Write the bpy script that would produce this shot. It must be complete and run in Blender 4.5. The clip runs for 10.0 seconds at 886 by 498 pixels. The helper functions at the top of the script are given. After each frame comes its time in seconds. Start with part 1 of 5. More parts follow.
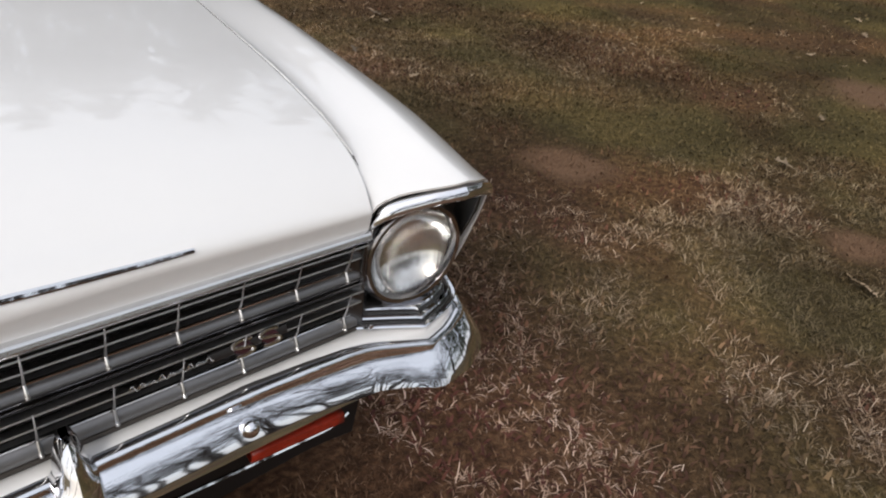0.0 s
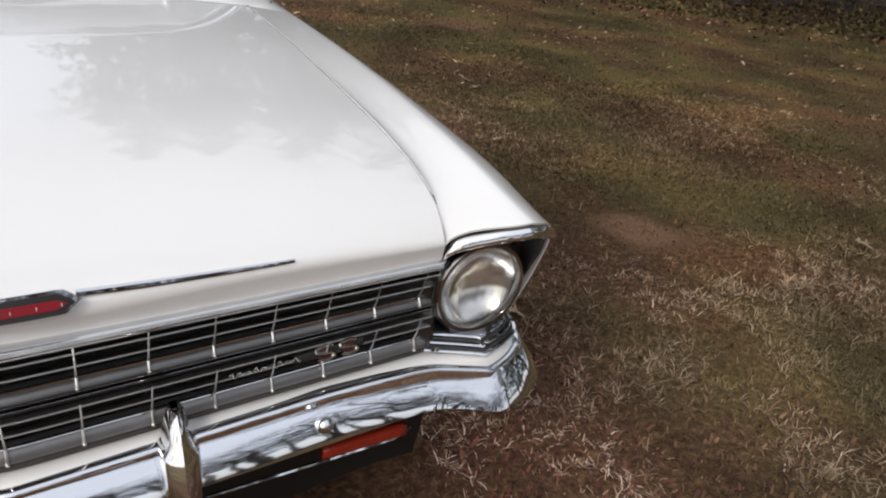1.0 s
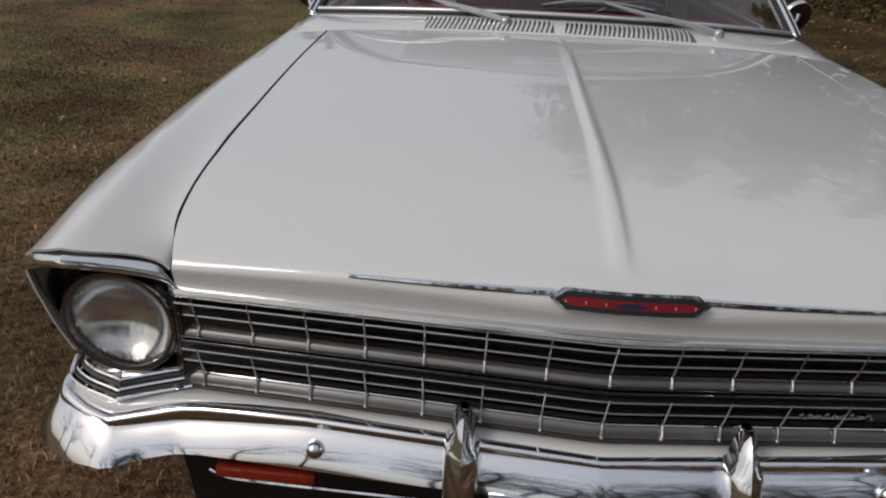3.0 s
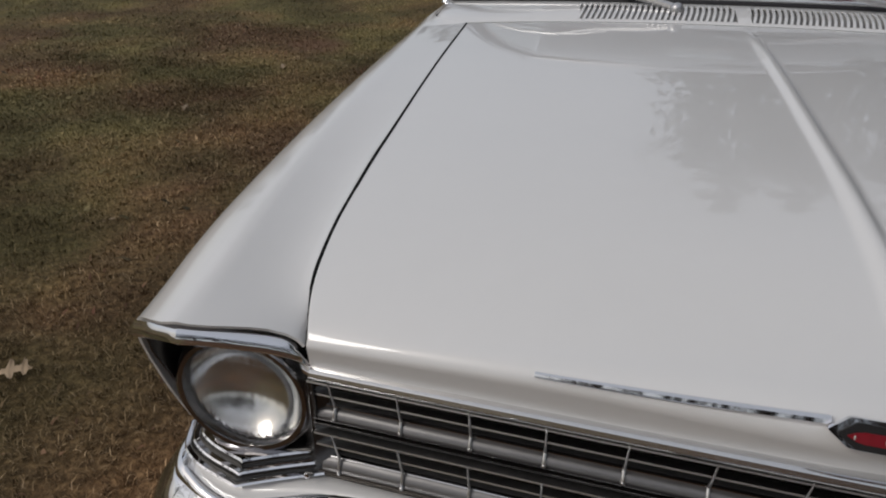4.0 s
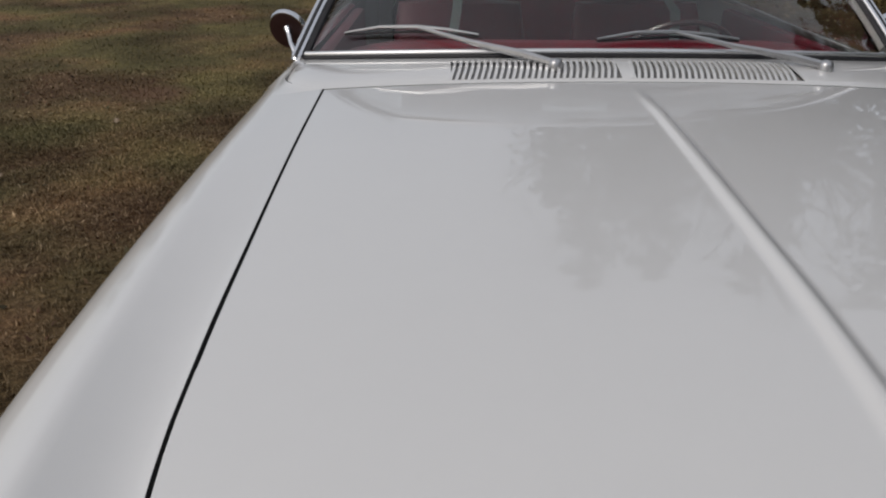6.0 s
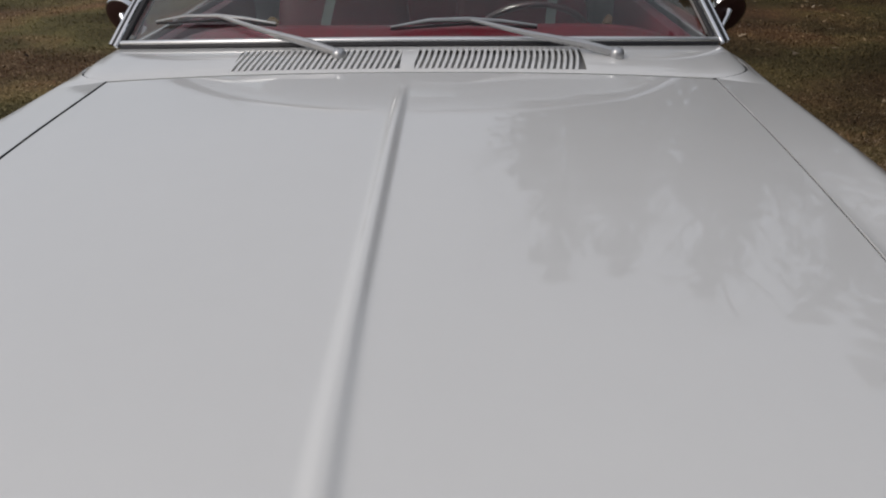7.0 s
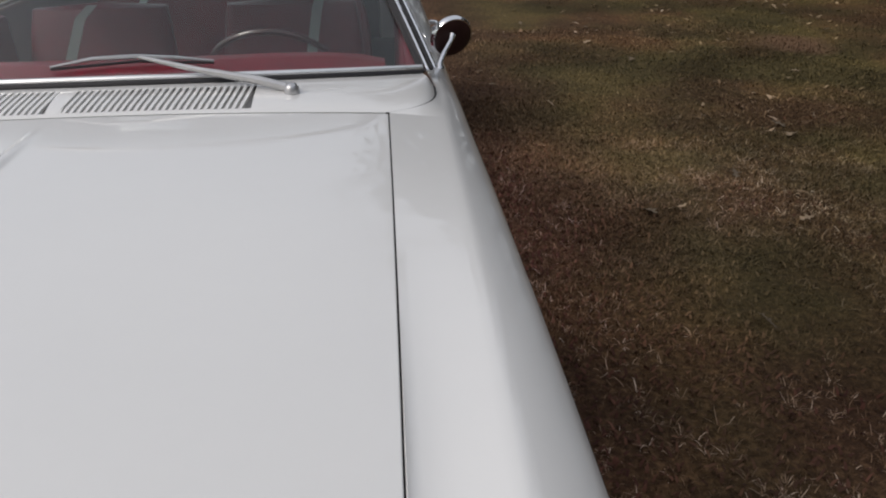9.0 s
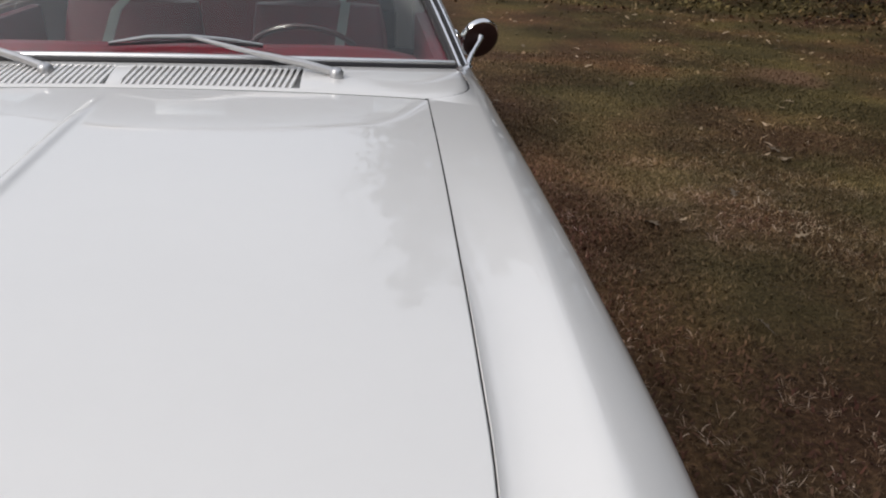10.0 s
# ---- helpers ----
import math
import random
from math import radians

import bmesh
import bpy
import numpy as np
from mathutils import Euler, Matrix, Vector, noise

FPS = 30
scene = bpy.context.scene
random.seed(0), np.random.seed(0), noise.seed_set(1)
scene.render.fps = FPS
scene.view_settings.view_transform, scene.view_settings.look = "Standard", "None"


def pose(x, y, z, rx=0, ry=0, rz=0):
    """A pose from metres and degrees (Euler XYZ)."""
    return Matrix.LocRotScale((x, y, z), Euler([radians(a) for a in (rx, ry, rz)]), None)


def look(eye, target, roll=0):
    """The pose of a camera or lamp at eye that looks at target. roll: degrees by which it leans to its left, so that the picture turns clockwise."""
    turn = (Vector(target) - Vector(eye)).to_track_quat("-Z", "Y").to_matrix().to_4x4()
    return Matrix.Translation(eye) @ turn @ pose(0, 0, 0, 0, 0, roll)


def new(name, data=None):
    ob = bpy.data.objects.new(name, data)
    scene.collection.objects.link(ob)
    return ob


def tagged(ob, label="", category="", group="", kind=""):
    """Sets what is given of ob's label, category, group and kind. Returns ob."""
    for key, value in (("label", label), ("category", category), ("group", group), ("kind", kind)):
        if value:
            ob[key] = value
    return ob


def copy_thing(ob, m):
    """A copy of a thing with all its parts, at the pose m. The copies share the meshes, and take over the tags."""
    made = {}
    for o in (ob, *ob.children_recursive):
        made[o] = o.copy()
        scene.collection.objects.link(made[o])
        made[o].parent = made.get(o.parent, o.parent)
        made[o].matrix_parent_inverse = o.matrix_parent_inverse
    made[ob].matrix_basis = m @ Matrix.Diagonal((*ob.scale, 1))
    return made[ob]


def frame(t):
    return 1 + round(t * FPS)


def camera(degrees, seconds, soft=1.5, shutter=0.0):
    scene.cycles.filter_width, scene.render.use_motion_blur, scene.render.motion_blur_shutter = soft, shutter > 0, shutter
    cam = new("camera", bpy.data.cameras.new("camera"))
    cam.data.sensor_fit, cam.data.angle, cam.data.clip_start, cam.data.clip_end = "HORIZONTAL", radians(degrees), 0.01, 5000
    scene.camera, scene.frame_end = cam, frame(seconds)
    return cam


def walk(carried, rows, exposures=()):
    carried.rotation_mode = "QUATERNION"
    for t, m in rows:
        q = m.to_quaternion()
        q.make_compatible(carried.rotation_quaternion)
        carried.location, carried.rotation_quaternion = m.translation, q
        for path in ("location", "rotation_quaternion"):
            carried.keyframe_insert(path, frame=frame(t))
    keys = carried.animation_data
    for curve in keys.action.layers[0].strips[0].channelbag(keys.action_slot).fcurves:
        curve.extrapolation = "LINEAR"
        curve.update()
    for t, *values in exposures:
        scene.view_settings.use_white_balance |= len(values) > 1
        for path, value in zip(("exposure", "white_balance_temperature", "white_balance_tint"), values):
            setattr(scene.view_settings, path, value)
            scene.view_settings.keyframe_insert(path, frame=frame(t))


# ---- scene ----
cam = camera(62.62, 10.0, soft=2.0)
# seconds, eye x y z, yaw, pitch, lean
ROWS = [
    (0.0, 0.139, -0.668, 1.326, -40.19, -30.90, -7.48),
    (0.5, 0.145, -0.816, 1.357, -40.04, -27.73, -9.51),
    (1.0, 0.068, -0.797, 1.352, -32.68, -26.71, -8.03),
    (1.5, -0.024, -0.797, 1.340, -22.26, -26.66, -7.56),
    (2.0, -0.091, -0.813, 1.323, -12.68, -26.40, -7.34),
    (2.5, -0.154, -0.818, 1.338, -4.59, -26.36, -5.03),
    (3.0, -0.209, -0.817, 1.331, 2.63, -25.90, -2.71),
    (3.2, -0.243, -0.805, 1.331, 4.81, -26.16, -1.93),
    (4.3, -0.375, -0.433, 1.320, 14.78, -28.08, 1.59),
    (4.5, -0.393, -0.366, 1.329, 16.48, -27.95, 2.81),
    (5.0, -0.486, -0.280, 1.357, 7.89, -27.22, -1.52),
    (5.2, -0.504, -0.270, 1.345, 5.82, -25.80, -2.19),
    (6.3, -0.264, -0.226, 1.352, -0.60, -26.06, 0.31),
    (6.5, -0.105, -0.198, 1.363, 0.58, -27.13, -0.13),
    (7.0, 0.124, -0.230, 1.390, 1.77, -28.12, 0.76),
    (7.5, 0.261, -0.336, 1.412, 0.48, -28.06, -1.79),
    (8.0, 0.468, -0.280, 1.404, -2.26, -27.59, 0.06),
    (8.5, 0.610, -0.205, 1.390, -4.27, -28.32, -0.11),
    (9.0, 0.664, -0.140, 1.428, -5.09, -27.90, 0.73),
    (9.5, 0.677, -0.144, 1.442, -5.47, -25.48, 0.30),
    (10.0, 0.552, -0.257, 1.378, -6.32, -25.97, -2.19),
]
EXPOSURES = [(0, 0.38), (0.5, 0.40), (1, 0.36), (1.5, 0.13), (2, -0.17), (2.5, -0.45), (3, -0.55), (4.5, -0.60), (5, -0.61), (6.5, -0.54), (7, -0.55), (7.5, -0.59), (8, -0.57), (8.5, -0.44), (9, -0.20), (9.5, -0.06), (10, 0.05)]
walk(cam, [(t, pose(x, y, z, 90 + pitch, 0, yaw) @ pose(0, 0, 0, 0, 0, -lean)) for t, x, y, z, yaw, pitch, lean in ROWS], EXPOSURES)

# ---- world and sun ----
SUN_FROM = Vector((-0.60, -0.42, 0.68)).normalized()
world = bpy.data.worlds.new("sky")
scene.world = world
world.use_nodes = True
wn = world.node_tree
wn.nodes.clear()
sky = wn.nodes.new("ShaderNodeTexSky")
sky.sky_type, sky.sun_disc = "NISHITA", False
sky.sun_elevation = math.asin(SUN_FROM.z)
sky.sun_rotation = math.atan2(SUN_FROM.x, SUN_FROM.y)
sky.air_density, sky.dust_density = 1.0, 4.0
haze = wn.nodes.new("ShaderNodeMix")
haze.data_type = "RGBA"
haze.inputs[0].default_value = 0.55
haze.inputs[7].default_value = (8.2, 8.3, 8.6, 1)
bg = wn.nodes.new("ShaderNodeBackground")
bg.inputs[1].default_value = 0.120
wout = wn.nodes.new("ShaderNodeOutputWorld")
wn.links.new(sky.outputs[0], haze.inputs[6])
wn.links.new(haze.outputs[2], bg.inputs[0])
wn.links.new(bg.outputs[0], wout.inputs[0])
sun = new("sun", bpy.data.lights.new("sun", "SUN"))
sun.data.energy, sun.data.angle, sun.data.color = 0.95, radians(18), (1.0, 0.97, 0.93)
sun.matrix_world = look(SUN_FROM * 40, (0, 0, 0))


# ---- materials ----
def nodes_of(name):
    m = bpy.data.materials.new(name)
    m.use_nodes = True
    t = m.node_tree
    return m, t, t.nodes["Principled BSDF"]


def link(t, a, b):
    t.links.new(a, b)


def noise_tex(t, scale, detail=4.0, rough=0.55, coord="Object", stretch=(1, 1, 1)):
    tc = t.nodes.new("ShaderNodeTexCoord")
    mp = t.nodes.new("ShaderNodeMapping")
    mp.inputs["Scale"].default_value = stretch
    n = t.nodes.new("ShaderNodeTexNoise")
    n.inputs["Scale"].default_value, n.inputs["Detail"].default_value, n.inputs["Roughness"].default_value = scale, detail, rough
    link(t, tc.outputs[coord], mp.inputs[0])
    link(t, mp.outputs[0], n.inputs["Vector"])
    return n


def ramp(t, src, stops):
    r = t.nodes.new("ShaderNodeValToRGB")
    r.color_ramp.elements.remove(r.color_ramp.elements[1])
    for n, (p, c) in enumerate(stops):
        e = r.color_ramp.elements[0] if n == 0 else r.color_ramp.elements.new(p)
        e.position, e.color = p, (*c, 1) if len(c) == 3 else c
    link(t, src, r.inputs[0])
    return r


def add_bump(t, b, src, strength, distance):
    bm_ = t.nodes.new("ShaderNodeBump")
    bm_.inputs["Strength"].default_value, bm_.inputs["Distance"].default_value = strength, distance
    link(t, src, bm_.inputs["Height"])
    link(t, bm_.outputs[0], b.inputs["Normal"])


def mat(name, col, rough=0.5, metal=0.0, coat=0.0, var=0.12, scale=6.0, bump=0.0, bscale=250.0, bdist=0.001, rvar=0.1):
    """A surface with colour that drifts at two scales, uneven gloss and fine relief."""
    m, t, b = nodes_of(name)
    big, fine = noise_tex(t, scale, 3), noise_tex(t, scale * 14, 3)
    mix = t.nodes.new("ShaderNodeMath")
    mix.operation = "MULTIPLY_ADD"
    mix.inputs[1].default_value = 0.35
    link(t, fine.outputs[0], mix.inputs[0])
    link(t, big.outputs[0], mix.inputs[2])
    r = ramp(t, mix.outputs[0], [(0.35, [c * (1 - var) for c in col]), (1.0, [min(1, c * (1 + var)) for c in col])])
    link(t, r.outputs[0], b.inputs["Base Color"])
    mr = t.nodes.new("ShaderNodeMapRange")
    mr.inputs[3].default_value, mr.inputs[4].default_value = max(0.0, rough * (1 - rvar)), min(1, rough * (1 + rvar))
    link(t, fine.outputs[0], mr.inputs[0])
    link(t, mr.outputs[0], b.inputs["Roughness"])
    b.inputs["Metallic"].default_value, b.inputs["Coat Weight"].default_value = metal, coat
    b.inputs["Coat Roughness"].default_value = 0.04
    if bump:
        add_bump(t, b, noise_tex(t, bscale, 2).outputs[0], bump, bdist)
    return m


def glass_mat(name, tint, rough=0.0, ior=1.45, flutes=0.0):
    m, t, b = nodes_of(name)
    b.inputs["Base Color"].default_value = (*tint, 1)
    b.inputs["Roughness"].default_value, b.inputs["IOR"].default_value = rough, ior
    b.inputs["Transmission Weight"].default_value = 1.0
    if flutes:
        tc = t.nodes.new("ShaderNodeTexCoord")
        w = t.nodes.new("ShaderNodeTexWave")
        w.inputs["Scale"].default_value = flutes
        w.inputs["Distortion"].default_value = 1.2
        link(t, tc.outputs["Object"], w.inputs["Vector"])
        add_bump(t, b, w.outputs["Fac"], 0.16, 0.002)
    return m


M_PAINT = mat("white_paint", (0.75, 0.745, 0.735), 0.32, 0, 1.0, 0.02, 1.5, 0.03, 900, 0.0004)
M_PAINT.node_tree.nodes["Principled BSDF"].inputs["Coat Roughness"].default_value = 0.025
M_PAINT.node_tree.nodes["Principled BSDF"].inputs["Coat IOR"].default_value = 1.62
M_CHROME = mat("chrome", (0.80, 0.81, 0.84), 0.04, 1, 0, 0.04, 9, 0.02, 14, 0.004)
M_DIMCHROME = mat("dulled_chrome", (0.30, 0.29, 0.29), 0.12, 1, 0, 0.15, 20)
M_TRIM = mat("bright_trim", (0.72, 0.72, 0.72), 0.16, 1, 0, 0.06, 20)
M_ARGENT = mat("argent_paint", (0.20, 0.197, 0.197), 0.36, 0.75, 0, 0.15, 14, 0.05, 400)
M_DARKARG = mat("dark_argent", (0.10, 0.098, 0.095), 0.22, 0.85, 0, 0.2, 14, 0.05, 400)
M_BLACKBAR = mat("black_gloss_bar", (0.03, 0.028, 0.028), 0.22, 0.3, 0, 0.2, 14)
M_BLACK = mat("black_paint", (0.012, 0.011, 0.011), 0.55, 0, 0, 0.2, 10)
# near-black for strips that stand in for the shade inside panel gaps
M_SLOT = mat("matt_black_gap_shade", (0.006, 0.006, 0.006), 0.95, 0, 0, 0.2, 10)
M_SLOT.node_tree.nodes["Principled BSDF"].inputs["Specular IOR Level"].default_value = 0.1
M_RUBBER = mat("black_rubber", (0.018, 0.017, 0.02), 0.6, 0, 0, 0.2, 20, 0.1, 300)
M_RED = mat("red_enamel", (0.22, 0.004, 0.012), 0.3, 0, 0.25, 0.12, 60)
M_BADGE = mat("dark_red_enamel", (0.035, 0.008, 0.012), 0.3, 0, 0.4, 0.1, 60)
M_BLUE = mat("blue_enamel", (0.015, 0.018, 0.05), 0.3, 0, 0.4, 0.1, 60)
M_VINYL = mat("red_vinyl", (0.14, 0.010, 0.022), 0.45, 0, 0, 0.18, 12, 0.25, 500)
M_DASH = mat("red_dash_pad", (0.16, 0.006, 0.018), 0.4, 0, 0, 0.15, 12, 0.25, 500)
M_CARPET = mat("red_carpet", (0.14, 0.015, 0.018), 0.95, 0, 0, 0.3, 30, 0.5, 700)
# maroon painted in for the dark reflection on the door mirrors' backs
M_MIRROR_BACK = mat("maroon_mirror_reflection", (0.030, 0.011, 0.011), 0.4, 0, 0.2, 0.2, 30)
M_STRAP = mat("grey_webbing", (0.30, 0.33, 0.32), 0.7, 0, 0, 0.1, 60, 0.3, 900)
M_HEADLINER = mat("pale_headliner", (0.38, 0.34, 0.33), 0.9, 0, 0, 0.1, 20, 0.2, 400)
M_AMBER = mat("amber_plastic", (0.27, 0.022, 0.009), 0.35, 0, 0.1, 0.25, 70, 0.5, 160, 0.002)
M_PLATE = mat("plate_white", (0.62, 0.62, 0.58), 0.4, 0, 0.2, 0.05, 30)
M_PLATEINK = mat("plate_ink", (0.08, 0.03, 0.03), 0.45, 0, 0.2, 0.1, 40)
M_WHEEL = mat("wheel_steel", (0.55, 0.55, 0.55), 0.25, 0.9, 0, 0.1, 20)
M_UNDER = mat("underbody", (0.02, 0.018, 0.016), 0.9, 0, 0, 0.4, 8, 0.3, 60)
M_GLASS = glass_mat("clear_glass", (0.93, 0.96, 0.95))
M_LENS = glass_mat("lamp_glass", (0.93, 0.93, 0.92), 0.03, 1.45, 30.0)
# grey in place of white paint: the shade under the slats is in the colour
M_VENT = mat("vent_tray_shade_grey", (0.34, 0.335, 0.33), 0.7, 0, 0, 0.15, 20)
M_WIPER = mat("satin_wiper_metal", (0.55, 0.55, 0.56), 0.36, 0.9, 0, 0.10, 30, 0.1, 200)
M_SATIN = mat("satin_bright", (0.86, 0.86, 0.86), 0.38, 1, 0, 0.04, 20)
M_RIB = mat("bright_rib", (0.66, 0.66, 0.66), 0.30, 1, 0, 0.06, 20)
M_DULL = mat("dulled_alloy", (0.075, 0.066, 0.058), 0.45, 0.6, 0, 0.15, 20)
M_SILVER = mat("silvered_bowl", (0.80, 0.80, 0.79), 0.13, 1, 0, 0.08, 30)


# ---- mesh helpers ----
def curve(*pts):
    """A smooth function through a few (position, value) pairs."""
    xs, ys = np.array([p[0] for p in pts], float), np.array([p[1] for p in pts], float)
    sl = np.gradient(ys, xs)

    def f(x):
        x = min(max(x, xs[0]), xs[-1])
        k = min(max(int(np.searchsorted(xs, x)) - 1, 0), len(xs) - 2)
        h = xs[k + 1] - xs[k]
        s = (x - xs[k]) / h
        return float((2 * s**3 - 3 * s**2 + 1) * ys[k] + (s**3 - 2 * s**2 + s) * h * sl[k] + (3 * s**2 - 2 * s**3) * ys[k + 1] + (s**3 - s**2) * h * sl[k + 1])

    return f


def smooth(e0, e1, x):
    s = min(max((x - e0) / (e1 - e0), 0.0), 1.0)
    return s * s * (3 - 2 * s)


def mesh_of(name, verts, faces, sharp=38):
    me = bpy.data.meshes.new(name)
    me.from_pydata([tuple(v) for v in verts], [], faces)
    me.validate()
    me.polygons.foreach_set("use_smooth", [True] * len(me.polygons))
    me.set_sharp_from_angle(angle=radians(sharp))
    return me


def part(name, me, material, parent, label="", thick=0.0, offset=-1.0):
    if isinstance(me, tuple):
        me = mesh_of(name, *me)
    ob = new(name, me)
    if not me.materials:
        me.materials.append(material)
    if parent is not None:
        ob.parent = parent
    if thick:
        s = ob.modifiers.new("thickness", "SOLIDIFY")
        s.thickness, s.offset = thick, offset
        if name not in ("front_shelf", "signal_lamp", "hood", "headlamp"):
            ob.modifiers.new("crisp_edges", "EDGE_SPLIT").split_angle = radians(38)
    if label:
        tagged(ob, label)
    return ob


def sheet(rows, flip=False, close_u=False, close_v=False):
    """Rows of points to vertices and quads."""
    n, m = len(rows), len(rows[0])
    vs = [p for r in rows for p in r]
    fs = []
    for i in range(n if close_v else n - 1):
        for j in range(m if close_u else m - 1):
            a, b = i * m + j, i * m + (j + 1) % m
            c, d = ((i + 1) % n) * m + (j + 1) % m, ((i + 1) % n) * m + j
            fs.append((a, d, c, b) if flip else (a, b, c, d))
    return vs, fs


def join(*pieces):
    vs, fs = [], []
    for v, f in pieces:
        k = len(vs)
        vs += list(v)
        fs += [tuple(i + k for i in q) for q in f]
    return vs, fs


def moved(piece, m):
    v, f = piece
    return [tuple(m @ Vector(p)) for p in v], f


def mirrored(piece):
    v, f = piece
    return [(-p[0], p[1], p[2]) for p in v], [tuple(reversed(q)) for q in f]


def sided(piece, s):
    return piece if s > 0 else mirrored(piece)


def block(cx, cy, cz, sx, sy, sz, bevel=0.0, segments=2):
    bm = bmesh.new()
    bmesh.ops.create_cube(bm, size=1.0, matrix=Matrix.Translation((cx, cy, cz)) @ Matrix.Diagonal((sx, sy, sz, 1)))
    if bevel:
        bmesh.ops.bevel(bm, geom=bm.edges[:], offset=bevel, segments=segments, profile=0.6, affect="EDGES")
    out = [tuple(v.co) for v in bm.verts], [tuple(v.index for v in f.verts) for f in bm.faces]
    bm.free()
    return out


def tube(pts, radius, n=10, caps=True):
    """A round rod along points; radius is a number or one for each point."""
    pts = [Vector(p) for p in pts]
    rr = radius if isinstance(radius, (list, tuple)) else [radius] * len(pts)
    rows, side = [], None
    for k, p in enumerate(pts):
        d = (pts[min(k + 1, len(pts) - 1)] - pts[max(k - 1, 0)]).normalized()
        if side is None:
            side = d.cross(Vector((0, 0, 1)) if abs(d.z) < 0.9 else Vector((1, 0, 0))).normalized()
        side = (side - d * side.dot(d)).normalized()
        up = d.cross(side)
        rows.append([tuple(p + rr[k] * (math.cos(a) * side + math.sin(a) * up)) for a in (2 * math.pi * j / n for j in range(n))])
    v, f = sheet(rows, close_u=True)
    if caps:
        f += [tuple(reversed(range(n))), tuple(range(len(v) - n, len(v)))]
    return v, f


def lathe(profile, n=32, flip=False):
    """(radius, height) pairs turned round z."""
    return sheet([[(r * math.cos(a), r * math.sin(a), h) for a in (2 * math.pi * j / n for j in range(n))] for r, h in profile], flip, close_u=True)


def sweep(path, profile, closed=True):
    """A profile of (out, up) pairs carried along a path in plan; out points ahead of the car."""
    rows = []
    for k, p in enumerate(path):
        a, b = path[max(k - 1, 0)], path[min(k + 1, len(path) - 1)]
        tx, ty = b[0] - a[0], b[1] - a[1]
        L = math.hypot(tx, ty)
        nx, ny = ty / L, -tx / L
        sc = p[3] if len(p) > 3 else 1.0
        shape = profile(p) if callable(profile) else profile
        rows.append([(p[0] + nx * o, p[1] + ny * o, p[2] + u * sc) for o, u in shape])
    v, f = sheet(rows, close_u=closed)
    if closed:
        m = len(rows[0])
        f += [tuple(range(m)), tuple(reversed(range(len(v) - m, len(v))))]
    return v, f


def fine_path(pts, step=0.02, sharp=()):
    """Points between the corners of a path, softly rounded but at the sharp ones."""
    out = []
    for k in range(len(pts) - 1):
        a, b = np.array(pts[k], float), np.array(pts[k + 1], float)
        n = max(1, int(np.linalg.norm(b[:2] - a[:2]) / step))
        out += [tuple(a + (b - a) * j / n) for j in range(n)]
    out.append(tuple(pts[-1]))
    keep = {tuple(np.round(pts[i], 5)) for i in sharp}
    arr = [np.array(p, float) for p in out]
    for _ in range(2):
        nxt = list(arr)
        for k in range(1, len(arr) - 1):
            if tuple(np.round(out[k], 5)) not in keep:
                nxt[k] = 0.25 * arr[k - 1] + 0.5 * arr[k] + 0.25 * arr[k + 1]
        arr = nxt
    return [tuple(p) for p in arr]


def both_sides(half):
    """A path from the left end over the middle to the right end, from its right half."""
    return [(-p[0], *p[1:]) for p in reversed(half[1:])] + list(half)


# ---- the car: main curves (front faces -y, middle at x = 0) ----
z_seam = curve((0.10, 0.850), (0.25, 0.888), (0.40, 0.908), (0.65, 0.925), (1.00, 0.943), (1.39, 0.953))
x_seam = curve((0.10, 0.646), (0.15, 0.658), (0.25, 0.667), (0.40, 0.671), (0.65, 0.676), (1.00, 0.682), (1.39, 0.687))
z_crest = curve((0.05, 0.868), (0.15, 0.882), (0.30, 0.902), (0.60, 0.924), (1.00, 0.937), (1.40, 0.938), (1.75, 0.936))
x_crest = curve((0.05, 0.783), (0.20, 0.775), (0.40, 0.781), (0.70, 0.789), (1.20, 0.800), (1.75, 0.817))
x_outer = curve((0.10, 0.888), (0.35, 0.884), (0.60, 0.882), (0.90, 0.880), (1.40, 0.879), (1.75, 0.879))
x_inner = curve((1.394, 0.692), (1.402, 0.710), (1.412, 0.728), (1.428, 0.748), (1.450, 0.768), (1.480, 0.785), (1.52, 0.797), (1.57, 0.804), (1.64, 0.806), (1.70, 0.803), (1.78, 0.798))


def y_lip(x):
    return 0.012 + 0.127 * math.sqrt(x * x + 0.0064)


def y_hood_rear(x):
    return 1.362 + 0.028 * (abs(x) / 0.688) ** 2.4


def hood_top(x, y):
    xs = x_seam(y)
    crown = 0.026 * (1 - min(1, (abs(x) / xs) ** 2.3))
    ridge = 0.0070 * math.exp(-((abs(x) / (0.0115 + 0.0040 * (1 - smooth(0.12, 0.55, y)))) ** 2.6)) * smooth(0.06, 0.16, y) * (1 - smooth(1.10, 1.32, y))
    return z_seam(y) + crown + ridge


def hood_z(x, y):
    d, D, lip = y - y_lip(x), 0.15, 0.828 - 0.016 * smooth(0.30, 0.66, abs(x))
    top = hood_top(x, y)
    if d >= D:
        return top
    k = 1 - max(0.0, d) / D
    return lip + (top - lip) * (1 - k**3.6) ** (1 / 3.6)


def z_join(y):
    """Height of the wing's inner edge, flush with the bonnet's side."""
    return 0.822 + (hood_z(x_seam(y), y) - 0.8225) * smooth(0.085, 0.19, y) - 0.002 * smooth(0.11, 0.19, y) * (1 - smooth(0.20, 0.50, y))


car = tagged(new("car"), "white 1960s two-door coupe with chrome trim parked on dry grass", "car")

